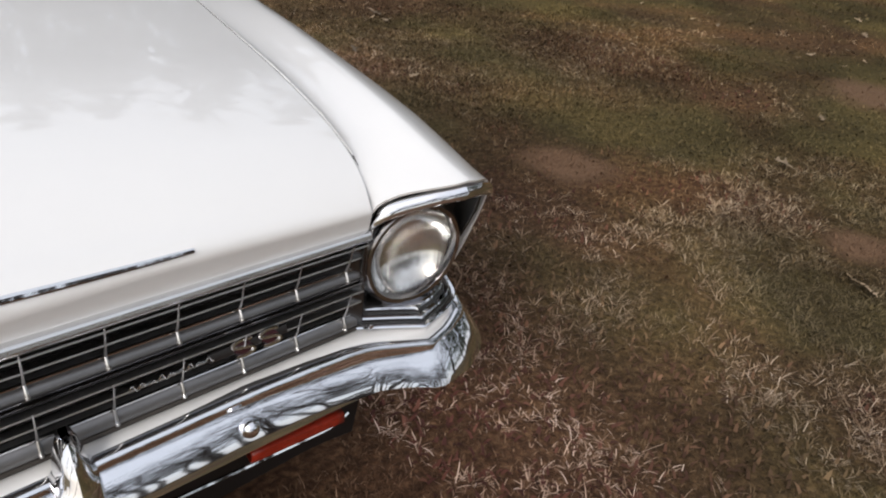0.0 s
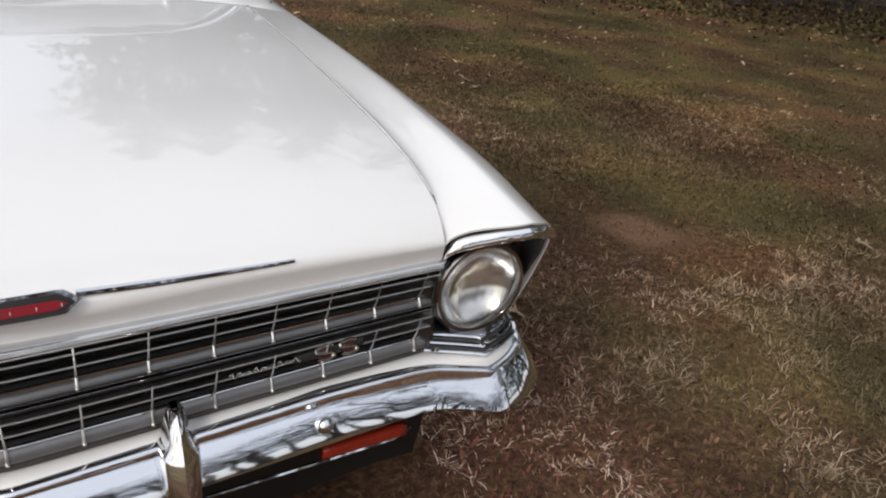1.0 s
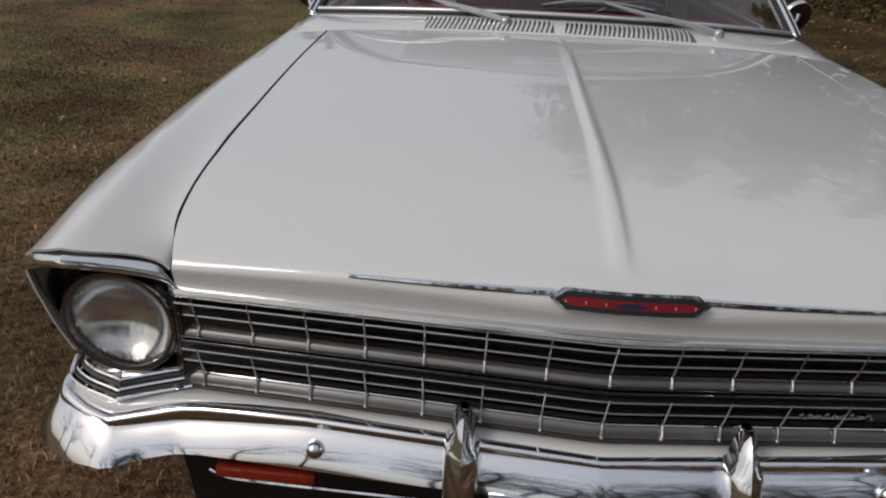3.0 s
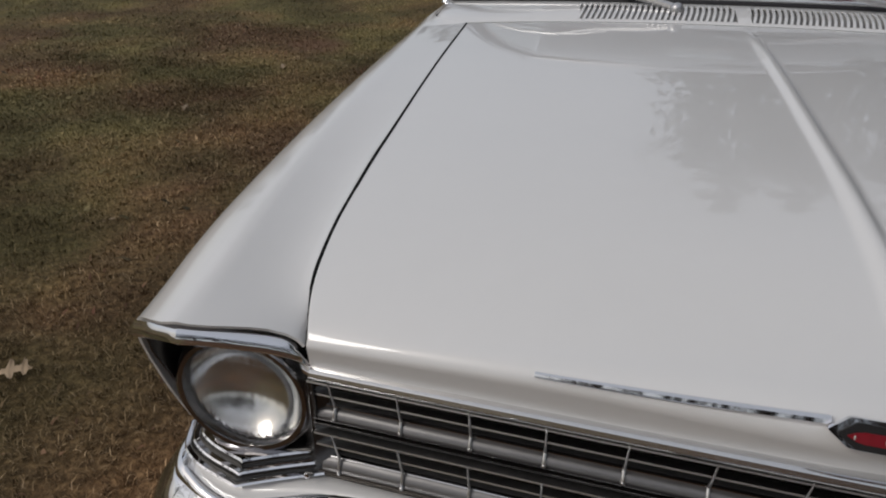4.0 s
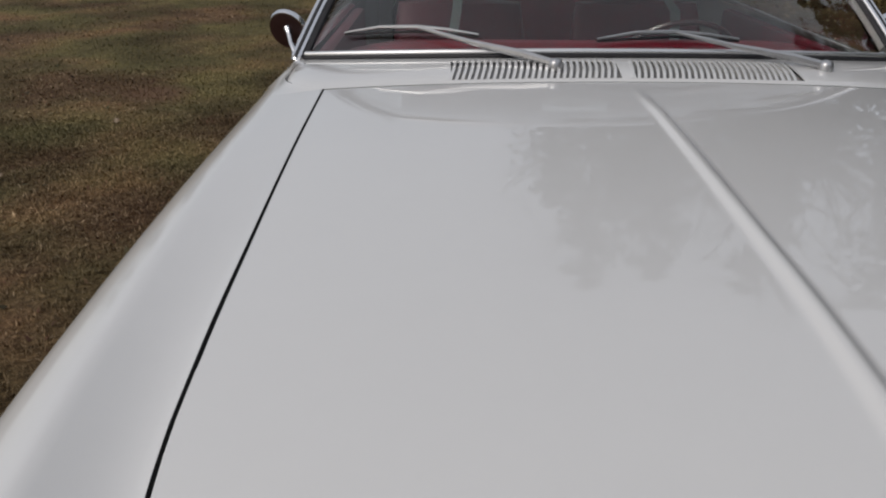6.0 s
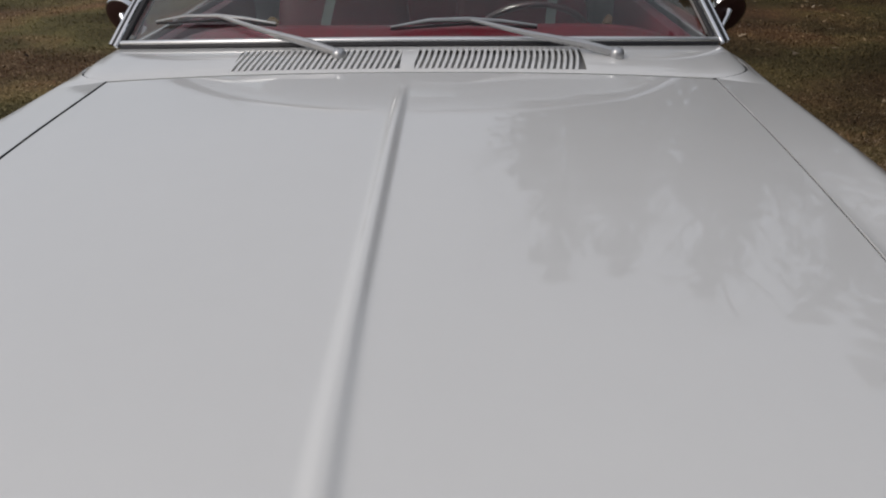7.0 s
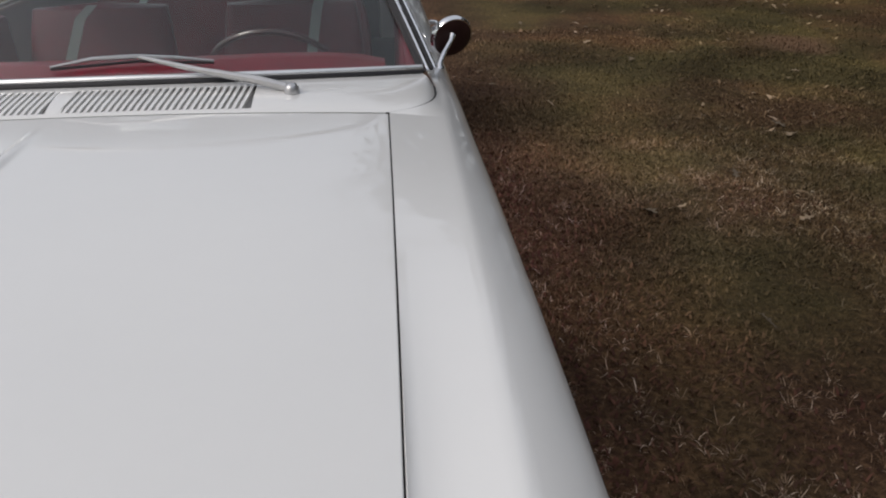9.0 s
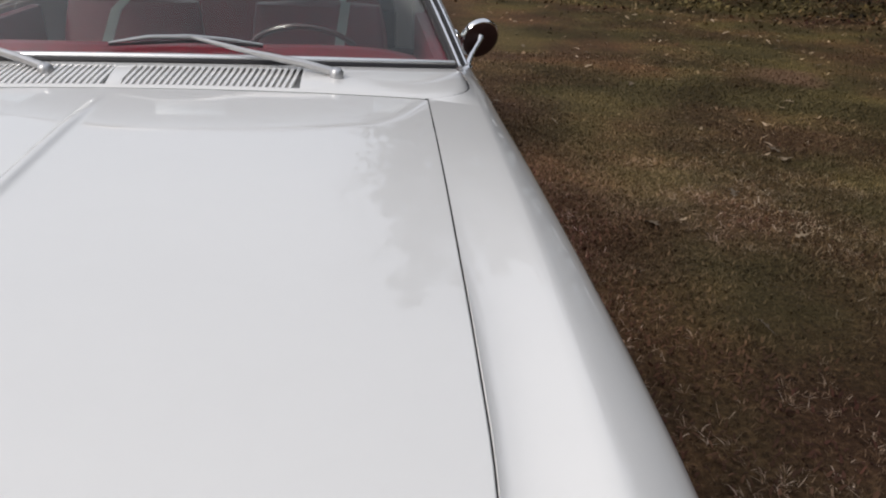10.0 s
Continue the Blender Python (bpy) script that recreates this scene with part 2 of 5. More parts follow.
# bonnet
us = sorted(set(np.round(np.concatenate([np.linspace(-1, 1, 57), np.linspace(-0.06, 0.06, 41), (-0.997, 0.997)]), 4)))
ds = [0, 0.001, 0.003, 0.006, 0.010, 0.016, 0.024, 0.034, 0.048, 0.065, 0.085, 0.11, 0.135, 0.16] + list(np.linspace(0.20, 1, 30)) + [0.998]
rows = []
for d in sorted(ds):
    row = []
    for u in us:
        x0 = u * 0.650
        yf = y_lip(x0)
        y = yf + (d if d < 0.2 else 0.17 + (d - 0.2) / 0.8 * (y_hood_rear(x0) - yf - 0.17))
        x = u * (x_seam(y) - 0.0017)
        row.append((x, y, hood_z(x, y)))
    rows.append(row)
under = [[(p[0], p[1] + a, p[2] - b * (p[2] - 0.8135 + 0.030 * abs(p[0]))) for p in rows[0]] for a, b in ((0.030, 1.02), (0.0050, 1.0), (0.0010, 0.13))]
hood = part("hood", sheet(under + rows), M_PAINT, car, "glossy white bonnet with a raised centre ridge", 0.004)

# front wings
def wing(slack, flare):
    def front(x):
        return 0.100 - 0.045 * smooth(0.66, 0.785, x) + 0.052 * smooth(0.785, 0.882, x) ** 1.0

    def section(y0):
        """From the bonnet gap over the crest to the lower edge."""
        def at(x, z_of, k):
            return (x, y0 + (front(x) - 0.100) * (1 - smooth(0.1, 0.5, y0)), z_of)
        zc = z_crest(y0) - 0.008 * (1 - smooth(0.1, 0.3, y0))
        rake = 0.36 * (1 - smooth(0.1, 0.4, y0))
        xi = (x_seam(y0) + slack + flare * (1 - smooth(0.12, 0.55, y0))) if y0 < 1.3925 else x_inner(y0) + 0.0020
        zi = z_join(y0) if y0 < 1.3925 else 0.953 - 0.012 * smooth(1.39, 1.62, y0)
        xc = max(x_crest(y0), xi + 0.012)
        pts = []
        for a in (0, 0.06, 0.15, 0.3, 0.45, 0.6, 0.75, 0.88, 1.0):
            x = xi + (xc - xi) * a
            z = zi + (zc - zi) * a ** (0.60 + 0.30 * smooth(0.11, 0.20, y0)) - 0.011 * math.sin(math.pi * a ** 0.65) * smooth(0.115, 0.19, y0) * (1 - smooth(0.25, 0.9, y0))
            pts.append(at(x, z, a))
        for dx, dz in ((0.008, -0.0012), (0.020, -0.0055), (0.040, -0.0145), (0.060, -0.0255), (0.076, -0.037), (0.088, -0.050), (0.095, -0.066), (0.099, -0.092), (0.101, -0.13)):
            p = at(xc + dx * (x_outer(y0) - xc) / 0.099, zc + dz, 1)
            pts.append((p[0], p[1] + rake * max(0.0, -dz - 0.03), p[2]))
        edge = 0.30
        dist = abs(y0 - 0.84)
        if dist < 0.40:
            edge = max(edge, 0.30 + math.sqrt(0.40**2 - dist**2) * 0.95)
        low = 0.62 if y0 < 0.2 else edge
        if y0 < 0.44:
            low = max(0.60 - 0.28 * smooth(0.14, 0.34, y0), edge if y0 > 0.4 else 0.3)
        z0 = zc - 0.13
        lean = 0.06 * (1 - smooth(0.1, 0.4, y0))
        for k in range(1, 9):
            q = k / 8
            z = z0 + (low - z0) * q
            x = x_outer(y0) + 0.001 + 0.004 * math.sin(q * math.pi) - 0.03 * max(0, (0.5 - z) / 0.25)
            pts.append((x - lean * 0.15 * q, y0 + (front(0.889) - 0.100) * (1 - smooth(0.1, 0.5, y0)) + rake * (zc - 0.03 - z), z))
        return pts

    ys = [0.100, 0.108, 0.12, 0.14, 0.165, 0.20, 0.24, 0.30, 0.36, 0.42, 0.445, 0.48, 0.54, 0.62, 0.72, 0.84, 0.96, 1.06, 1.14, 1.20, 1.235, 1.28, 1.35, 1.385, 1.392, 1.3945, 1.402, 1.412, 1.428, 1.45, 1.48, 1.52, 1.57, 1.64, 1.70, 1.755]
    return sheet([section(y) for y in ys], flip=True)


for s in (1, -1):
    part("front_wing", sided(wing(0.0008, 0.0) if s > 0 else wing(0.0017, 0.0014), s), M_PAINT, car, "white front wing with a sharp crest", 0.004, 0)

# dark bay under the bonnet, so that gaps read black
part("engine_bay", join(block(0, 0.76, 0.675, 1.26, 0.97, 0.22), block(0, 0.16, 0.72, 1.30, 0.03, 0.19)), M_BLACK, car)
# black strips just below the bonnet's side gaps, painted in as their shade
for s in (1, -1):
    part("gap_shade", sheet([[(s * (x_seam(y) + dx), y, min(hood_z(x_seam(y), y), z_join(y)) - (0.0034 if s > 0 else 0.0016)) for dx in (-0.0024, 0.0024 + 0.0014 * (1 - smooth(0.12, 0.55, y)))] for y in np.linspace(0.108, 1.39, 64)], flip=s > 0), M_SLOT, car, "", 0.003)


# scuttle panel between bonnet and windscreen
def scuttle_front(q):
    a = abs(q)
    sg = 1 if q >= 0 else -1
    if a < 0.8:
        x = a / 0.8 * 0.690
        y = y_hood_rear(x) + 0.0036
        return sg * x, y, hood_top(x, y_hood_rear(x)) + 0.0005
    k = (a - 0.8) / 0.2
    y = 1.396 + 0.24 * k**1.6
    x = x_inner(y) - 0.0030
    return sg * x, y, 0.953 - 0.012 * smooth(1.39, 1.62, y)


def glass_base(x):
    r = min(1.0, abs(x) / 0.779)
    return 1.518 + 0.192 * r**2.3, 1.010 - 0.046 * r**2.2


def scuttle(q, w):
    fx, fy, fz = scuttle_front(q)
    bx = fx * (1 - 0.035 * smooth(0.5, 0.81, abs(fx)))
    by, bz = glass_base(bx)
    bz -= 0.006
    bulge = 0.006 * math.sin(math.pi * w) + 0.004 * smooth(0, 0.12, w) * (1 - w)
    return (fx + (bx - fx) * w, fy + (by - fy) * w, fz + (bz - fz) * w + bulge)


# the same added black strips as shade in the gaps round the scuttle
part("gap_shade", sheet([[tuple(Vector(scuttle_front(q)) + Vector((0.0, dy, -0.0036))) for q in np.linspace(-0.8, 0.8, 40)] for dy in (-0.006, 0.003)]), M_BLACK, car, "", 0.004)
for s in (1, -1):
    part("gap_shade", sheet([[tuple(Vector(scuttle_front(s * q)) + Vector((s * dx, -0.3 * dx, -0.0036))) for q in np.linspace(0.79, 1.0, 30)] for dx in (-0.003, 0.006)]), M_BLACK, car, "", 0.004)
VX0, VX1, VW0, VW1 = 0.016, 0.398, 0.07, 0.72
qs = sorted(set([round(v, 4) for v in np.linspace(-1, 1, 101)] + [sg * v * 0.8 / 0.690 for sg in (1, -1) for v in (VX0, VX1)]))
ws = [0, 0.02, 0.045, VW0, 0.2, 0.36, 0.5, 0.6, VW1, 0.8, 0.9, 1.0]
rows = [[scuttle(q, w) for q in qs] for w in ws]
v, f = sheet(rows)
keep, n = [], len(qs)
for face in f:
    i, j = divmod(face[0], n)
    wm, xm = (ws[i] + ws[i + 1]) / 2, abs((qs[j] + qs[j + 1]) / 2 * 0.690 / 0.8)
    if not (VW0 < wm < VW1 and VX0 < xm < VX1):
        keep.append(face)
cowl = part("scuttle_panel", (v, keep), M_PAINT, car, "white scuttle panel with two slotted vents", 0.003)
for s in (1, -1):
    lo, hi = VX0 * 0.8 / 0.690, VX1 * 0.8 / 0.690
    tray = [[tuple(Vector(scuttle(s * q, w)) - Vector((0, 0, 0.012))) for q in np.linspace(lo - 0.01, hi + 0.01, 12)] for w in (VW0 - 0.03, VW0, (VW0 + VW1) / 2, VW1 + 0.10, VW1 + 0.25)]
    part("vent_tray", sheet(tray), M_VENT, cowl, "tray under the vent, its shade painted in as grey", 0.004)
    count = 27
    for k in range(count):
        q0 = lo + (hi - lo) * (k + 0.02) / count
        q1 = q0 + (hi - lo) / count * 0.50
        slat = []
        for w in np.linspace(VW0 - 0.01, VW1 + 0.01, 6):
            lean = -s * 0.015 * (1 - min(1.0, max(0.0, (w - VW0) / (VW1 - VW0)))) ** 2
            slat.append([tuple(Vector(scuttle(s * (q + lean), w)) + Vector((0, 0, 0.0006 - drop))) for q, drop in ((q0, 0.006), (q0, 0), (q1, 0), (q1, 0.006))])
        part("vent_slat", sheet(slat, flip=s < 0), M_PAINT, cowl)

part("screen_seat", sheet([[tuple(Vector(scuttle(q, 1.0)) + Vector((0, dy, dz))) for q in np.linspace(-1, 1, 61)] for dy, dz in ((-0.006, -0.0032), (0.010, -0.006), (0.022, -0.03), (0.022, -0.10))]), M_BLACK, cowl, "black channel under the glass", 0.003)

# windscreen, its rubber and bright frame
def screen(q, w):
    bx = q * 0.779
    by, bz = glass_base(bx)
    tx, ty, tz = q * 0.595, 2.03 + 0.13 * q * q, 1.322 - 0.03 * q * q
    bow = 0.030 * math.sin(math.pi * w)
    return (bx + (tx - bx) * w, by + (ty - by) * w - 0.6 * bow, bz + (tz - bz) * w + bow * 0.8)


def screen_line(w, lift=0.0, n=41):
    return [tuple(Vector(screen(q, w)) + Vector((0, -0.5 * lift, lift))) for q in np.linspace(-1, 1, n)]


pane = part("windscreen", sheet([[screen(q, w) for q in np.linspace(-1, 1, 33)] for w in np.linspace(0.0, 1, 13)]), M_GLASS, car, "clear curved windscreen glass", 0.005)
pane.visible_shadow = False
part("screen_rubber", tube([(x, y - 0.012, z - 0.0020) for x, y, z in screen_line(0.0)], 0.0062, 8), M_RUBBER, pane, "black rubber seal")
part("screen_frame", tube([(x, y - 0.003, z + 0.006) for x, y, z in screen_line(0.0)], 0.0080, 10), M_SATIN, pane, "bright reveal moulding")
part("screen_frame", tube(screen_line(0.985, 0.004), 0.010, 8), M_CHROME, pane, "chrome reveal moulding")
for s in (1, -1):
    def edge(dx, up):
        return [tuple(Vector(screen(s * 1.0, w)) + Vector((s * dx, -0.004, up))) for w in np.linspace(-0.01, 1, 14)]
    part("screen_rubber", tube(edge(0.0, 0.0), 0.009, 8), M_RUBBER, pane, "black rubber seal")
    part("screen_frame", tube(edge(0.015, 0.003), 0.0065, 8), M_CHROME, pane, "chrome pillar moulding")
    part("pillar_gutter", tube([tuple(Vector(p) + Vector((s * 0.024, 0.010, 0.004))) for p in edge(0, 0)], 0.006, 8), M_RUBBER, pane, "black gutter seal")
    part("screen_frame", tube([tuple(Vector(p) + Vector((s * 0.034, 0.016, 0.004))) for p in edge(0, 0)], 0.006, 8), M_CHROME, pane, "chrome pillar moulding")
    part("front_pillar", tube([tuple(Vector(p) + Vector((s * 0.026, 0.042, -0.010))) for p in edge(0.0, 0)[1:]], 0.024, 10), M_PAINT, car, "white windscreen pillar")

# roof, rear pillars, rear window, boot
def roof_pt(q, w):
    y = 2.03 + 0.13 * q * q * (1 - w) + (3.22 - 2.03) * w
    edge = abs(q) ** 4
    return (q * (0.60 + 0.02 * math.sin(math.pi * w)), y, 1.325 + 0.042 * math.sin(math.pi * min(1, w * 0.9 + 0.08)) - 0.05 * edge)


part("roof", sheet([[roof_pt(q, w) for q in np.linspace(-1, 1, 25)] for w in np.linspace(0, 1, 13)]), M_PAINT, car, "white roof panel", 0.02)
part("headliner", sheet([[tuple(Vector(roof_pt(q * 0.97, w)) - Vector((0, 0, 0.03))) for q in np.linspace(-1, 1, 15)] for w in np.linspace(0.03, 0.97, 8)]), M_HEADLINER, car, "pale headliner", 0.004)
rear = part("rear_window", sheet([[(q * (0.56 + 0.06 * w), 3.22 + 0.62 * w - 0.03 * q * q, 1.335 - 0.365 * w - 0.02 * q * q + 0.02 * math.sin(math.pi * w)) for q in np.linspace(-1, 1, 17)] for w in np.linspace(0, 1, 9)]), M_GLASS, car, "clear rear window", 0.005)
for s in (1, -1):
    part("rear_pillar", sided(sheet([[(0.56 + 0.06 * w, 3.22 + 0.62 * w, 1.33 - 0.365 * w), (0.62 + 0.09 * w, 3.14 + 0.55 * w, 1.30 - 0.33 * w), (0.635 + 0.13 * w, 2.98 + 0.42 * w, 1.28 - 0.31 * w)] for w in np.linspace(0, 1, 9)]), s), M_PAINT, car, "white rear pillar", 0.02)
    side = part("side_window", sided(sheet([[(0.79 - 0.16 * w - 0.02 * k, 1.80 + 1.36 * k + 0.28 * w * (1 - k) - 0.14 * w * k, 0.955 + 0.335 * w) for k in np.linspace(0, 1, 9)] for w in np.linspace(0, 1, 5)]), s), M_GLASS, car, "clear side window", 0.005)
part("boot_lid", sheet([[(q * (0.70 - 0.05 * w), 3.83 + 0.77 * w, 0.968 - 0.04 * w * w - 0.02 * q * q) for q in np.linspace(-1, 1, 15)] for w in np.linspace(0, 1, 9)]), M_PAINT, car, "white boot lid", 0.006)
part("tail_panel", sheet([[(q * 0.86, 4.60 + 0.05 * math.sin(math.pi * w) - 0.05 * q * q, 0.93 - 0.50 * w) for q in np.linspace(-1, 1, 15)] for w in np.linspace(0, 1, 9)], flip=True), M_PAINT, car, "white tail panel", 0.006)
part("rear_bumper", sweep([(-p[0], 4.66 - p[1], p[2]) for p in both_sides([(0, 0, 0.56), (0.5, 0.01, 0.56), (0.8, 0.04, 0.56), (0.89, 0.12, 0.56), (0.90, 0.3, 0.56)])], [(0.0, 0), (0.012, -0.02), (0.016, -0.05), (0.008, -0.09), (0, -0.1)]), M_CHROME, car, "chrome rear bumper")

# doors and rear quarters
def flank(y0, y1, s, wheel=None, n=25):
    rows = []
    for k in range(n):
        y = y0 + (y1 - y0) * k / (n - 1)
        low = 0.30
        if wheel and abs(y - wheel) < 0.40:
            low = max(low, 0.30 + 0.95 * math.sqrt(0.16 - (y - wheel) ** 2))
        tuck = 0.05 * smooth(4.2, 4.65, y)
        top = 0.934 + 0.021 * smooth(1.85, 3.0, y) - 0.03 * smooth(3.9, 4.6, y)
        inner = 0.80 if y < 3.3 else 0.80 - 0.10 * smooth(3.3, 3.9, y)
        row = [(inner, y, top + 0.004), (0.817, y, top + 0.002), (0.843 - tuck, y, top - 0.013), (0.856 - tuck, y, top - 0.025), (0.866 - tuck, y, top - 0.038), (0.874 - tuck, y, top - 0.054), (0.879 - tuck, y, top - 0.09)]
        for j in range(1, 8):
            q = j / 7
            z = top - 0.09 + (low - top + 0.09) * q
            row.append((0.882 - tuck + 0.005 * math.sin(math.pi * q) - 0.03 * max(0, (0.5 - z) / 0.25), y, z))
        rows.append(row)
    return sided(sheet(rows, flip=True), s)


for s in (1, -1):
    door = part("door", flank(1.760, 2.96, s), M_PAINT, car, "white door panel", 0.004, 0)
    part("door_handle", tube([(s * 0.895, 2.76, 0.86), (s * 0.918, 2.79, 0.862), (s * 0.918, 2.86, 0.862), (s * 0.895, 2.89, 0.86)], 0.009, 8), M_CHROME, door, "chrome pull handle")
    part("door_card", block(s * 0.77, 2.36, 0.70, 0.05, 1.14, 0.46, 0.02), M_VINYL, car, "red vinyl door lining")
    part("rear_quarter", flank(2.966, 4.60, s, 3.63, 41), M_PAINT, car, "white rear quarter", 0.004, 0)
    part("sill", block(s * 0.80, 2.2, 0.29, 0.10, 1.9, 0.08, 0.02), M_PAINT, car)

# floor and inside
part("underbody", join(block(0, 2.45, 0.27, 1.50, 3.9, 0.05), block(0, 1.46, 0.62, 1.5, 0.03, 0.62), block(0, 4.2, 0.60, 1.4, 0.7, 0.4)), M_UNDER, car, "dark underbody")
part("carpet", block(0, 2.55, 0.32, 1.46, 2.1, 0.04, 0.01), M_CARPET, car, "red carpet")
dash_rows = [[(q * 0.690, y - 0.01 + 0.03 * q * q + 0.07 * q**4, z - 0.045 * q**6) for q in np.linspace(-1, 1, 21)] for y, z in ((1.60, 0.962), (1.70, 0.972), (1.80, 0.984), (1.87, 0.982), (1.90, 0.962), (1.90, 0.90), (1.87, 0.82), (1.87, 0.68))]
dash = part("dashboard", sheet(dash_rows), M_DASH, car, "red padded dashboard", 0.01)
part("dash_trim", tube([(q * 0.72, 1.888 + 0.10 * q * q, 0.875) for q in np.linspace(-1, 1, 21)], 0.007, 6), M_CHROME, dash, "chrome strip")
wheel_m = pose(0.345, 2.20, 0.845, -52, 0, 0)
steer = part("steering_wheel", moved(tube([(0.195 * math.cos(a), 0.195 * math.sin(a), 0) for a in np.linspace(0, 2 * math.pi, 41)], 0.0095, 8, False), wheel_m), mat("dark_red_rim", (0.045, 0.014, 0.016), 0.3, 0, 0.5), car, "thin-rimmed dark red steering wheel")
part("horn_ring", moved(tube([(0.11 * math.cos(a), 0.11 * math.sin(a), -0.02) for a in np.linspace(0, 2 * math.pi, 33)], 0.005, 6, False), wheel_m), M_CHROME, steer, "chrome horn ring")
part("spoke", moved(block(0, 0, -0.02, 0.38, 0.030, 0.012, 0.004), wheel_m), M_CHROME, steer, "bright spoke")
part("hub", moved(lathe([(0, 0.0), (0.035, -0.003), (0.045, -0.02), (0.03, -0.05), (0.025, -0.42)], 20), wheel_m), M_VINYL, steer)


def seat(name, cx, y, width, height, label):
    ob = part(name, join(block(cx, y, 0.50, width, 0.50, 0.20, 0.06, 3)), M_VINYL, car, label)
    rows = []
    for w in np.linspace(0, 1, 9):
        hw = width / 2 * (1 - 0.10 * w**4)
        ring = []
        for a in np.linspace(0, 2 * math.pi, 24, endpoint=False):
            c, sn = math.cos(a), math.sin(a)
            ex = 0.45
            ring.append((cx + hw * math.copysign(abs(c) ** ex, c), y + 0.24 + 0.16 * w + 0.075 * (1 - 0.35 * w) * math.copysign(abs(sn) ** 0.6, sn), 0.48 + (height - 0.48) * w))
        rows.append(ring)
    top = [[(cx + (p[0] - cx) * k, y + 0.40 + (p[1] - y - 0.40) * k, height + 0.018 * (1 - k)) for p in rows[-1]] for k in (0.85, 0.5, 0.05)]
    part("backrest", sheet(rows + top, close_u=True), M_VINYL, ob, "red vinyl backrest")
    return ob


seat("bucket_seat", 0.355, 2.42, 0.54, 0.965, "red vinyl bucket seat")
seat("bucket_seat", -0.355, 2.42, 0.54, 0.965, "red vinyl bucket seat")
seat("rear_bench", 0.0, 3.16, 1.30, 0.93, "red vinyl rear bench")
part("parcel_shelf", block(0, 3.72, 0.925, 1.30, 0.30, 0.02), M_VINYL, car, "red parcel shelf")
for x0, z0, x1, z1, y, half in ((-0.362, 0.980, -0.392, 0.83, 2.70, 0.018), (0.465, 0.980, 0.440, 0.83, 2.70, 0.018), (-0.33, 0.945, -0.36, 0.85, 3.44, 0.016), (0.44, 0.945, 0.42, 0.85, 3.44, 0.016)):
    part("seat_belt", sheet([[(x0 + (x1 - x0) * w + side, y + (0.055 if w == 0 else -0.050) - 0.13 * w, z0 + (z1 - z0) * w) for side in (-half, half)] for w in np.linspace(0, 1, 7)]), M_STRAP, car, "pale grey seat belt strap", 0.003)
mirror = part("inside_mirror", block(0.0, 2.06, 1.245, 0.22, 0.022, 0.055, 0.008), M_TRIM, car, "bright inside mirror")
part("mirror_stem", tube([(0, 2.07, 1.27), (0, 2.085, 1.315)], 0.007, 8), M_CHROME, mirror)

# ---- front end ----
MX = 0.662


def droop(x):
    """The grille's lines fall a little towards the lamps."""
    return -0.030 * abs(x)


def grille_path(dy=0.0, z=0.0, x1=MX, step=0.02):
    n = int(x1 / step)
    return both_sides([(x1 * k / n, 0.016 + 0.128 * math.sqrt((x1 * k / n) ** 2 + 0.0002) + dy, z + droop(x1 * k / n)) for k in range(n + 1)])


grille = part("grille", sheet([[(x, y, z + droop(x)) for x, y, _ in grille_path(0.085)] for z in np.linspace(0.590, 0.800, 3)]), M_BLACK, car, "black grille with bright cross bars", 0.01)
part("grille_header", sweep(grille_path(-0.001, 0.8082, 0.642), [(-0.040, -0.0125), (-0.008, -0.0128), (0.001, -0.0110), (0.0065, -0.0065), (0.0088, -0.0005), (0.0072, 0.0042), (0.0025, 0.0072), (-0.006, 0.0080), (-0.040, 0.0080)]), M_TRIM, grille, "chrome upper grille moulding")
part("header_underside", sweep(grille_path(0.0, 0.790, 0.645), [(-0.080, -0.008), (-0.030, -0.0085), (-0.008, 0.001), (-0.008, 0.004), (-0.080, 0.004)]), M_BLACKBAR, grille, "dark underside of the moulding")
BAR = [(-0.010, -0.0012), (0.001, -0.0019), (0.0030, -0.0004), (0.0022, 0.0018), (-0.010, 0.0024)]
for z, dy in ((0.7700, 0.027), (0.7445, 0.036), (0.6815, 0.033), (0.6580, 0.038)):
    part("grille_bar", sweep(grille_path(dy, z), BAR), M_RIB, grille)
for top, low, label in ((0.7190, 0.7085, "grey argent sill"), (0.6315, 0.6135, "grey argent lower sill")):
    h = top - low
    part("grille_sill", sweep(grille_path(0.0, low), [(-0.060, h + 0.001), (-0.0465, h), (-0.041, h * 0.78), (-0.037, h * 0.45), (-0.035, 0.0), (-0.036, -0.003), (-0.060, -0.003)]), M_ARGENT, grille, label)
    part("sill_edge", sweep(grille_path(0.0455, top + 0.0005), [(-0.004, -0.0012), (0.0012, -0.0012), (0.0012, 0.0012), (-0.004, 0.0012)]), M_TRIM, grille, "bright sill edge")
part("grille_mid_bar", sweep(grille_path(0.034, 0.6960), [(-0.040, 0.0085), (-0.008, 0.0085), (-0.002, 0.0060), (-0.0035, 0.0030), (-0.010, 0.0010), (-0.0035, -0.0015), (-0.002, -0.0045), (-0.008, -0.0080), (-0.040, -0.0080)]), M_BLACKBAR, grille, "dark double centre bar")
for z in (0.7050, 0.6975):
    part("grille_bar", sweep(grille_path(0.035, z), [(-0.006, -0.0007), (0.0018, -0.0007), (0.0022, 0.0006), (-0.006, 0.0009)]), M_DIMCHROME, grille)
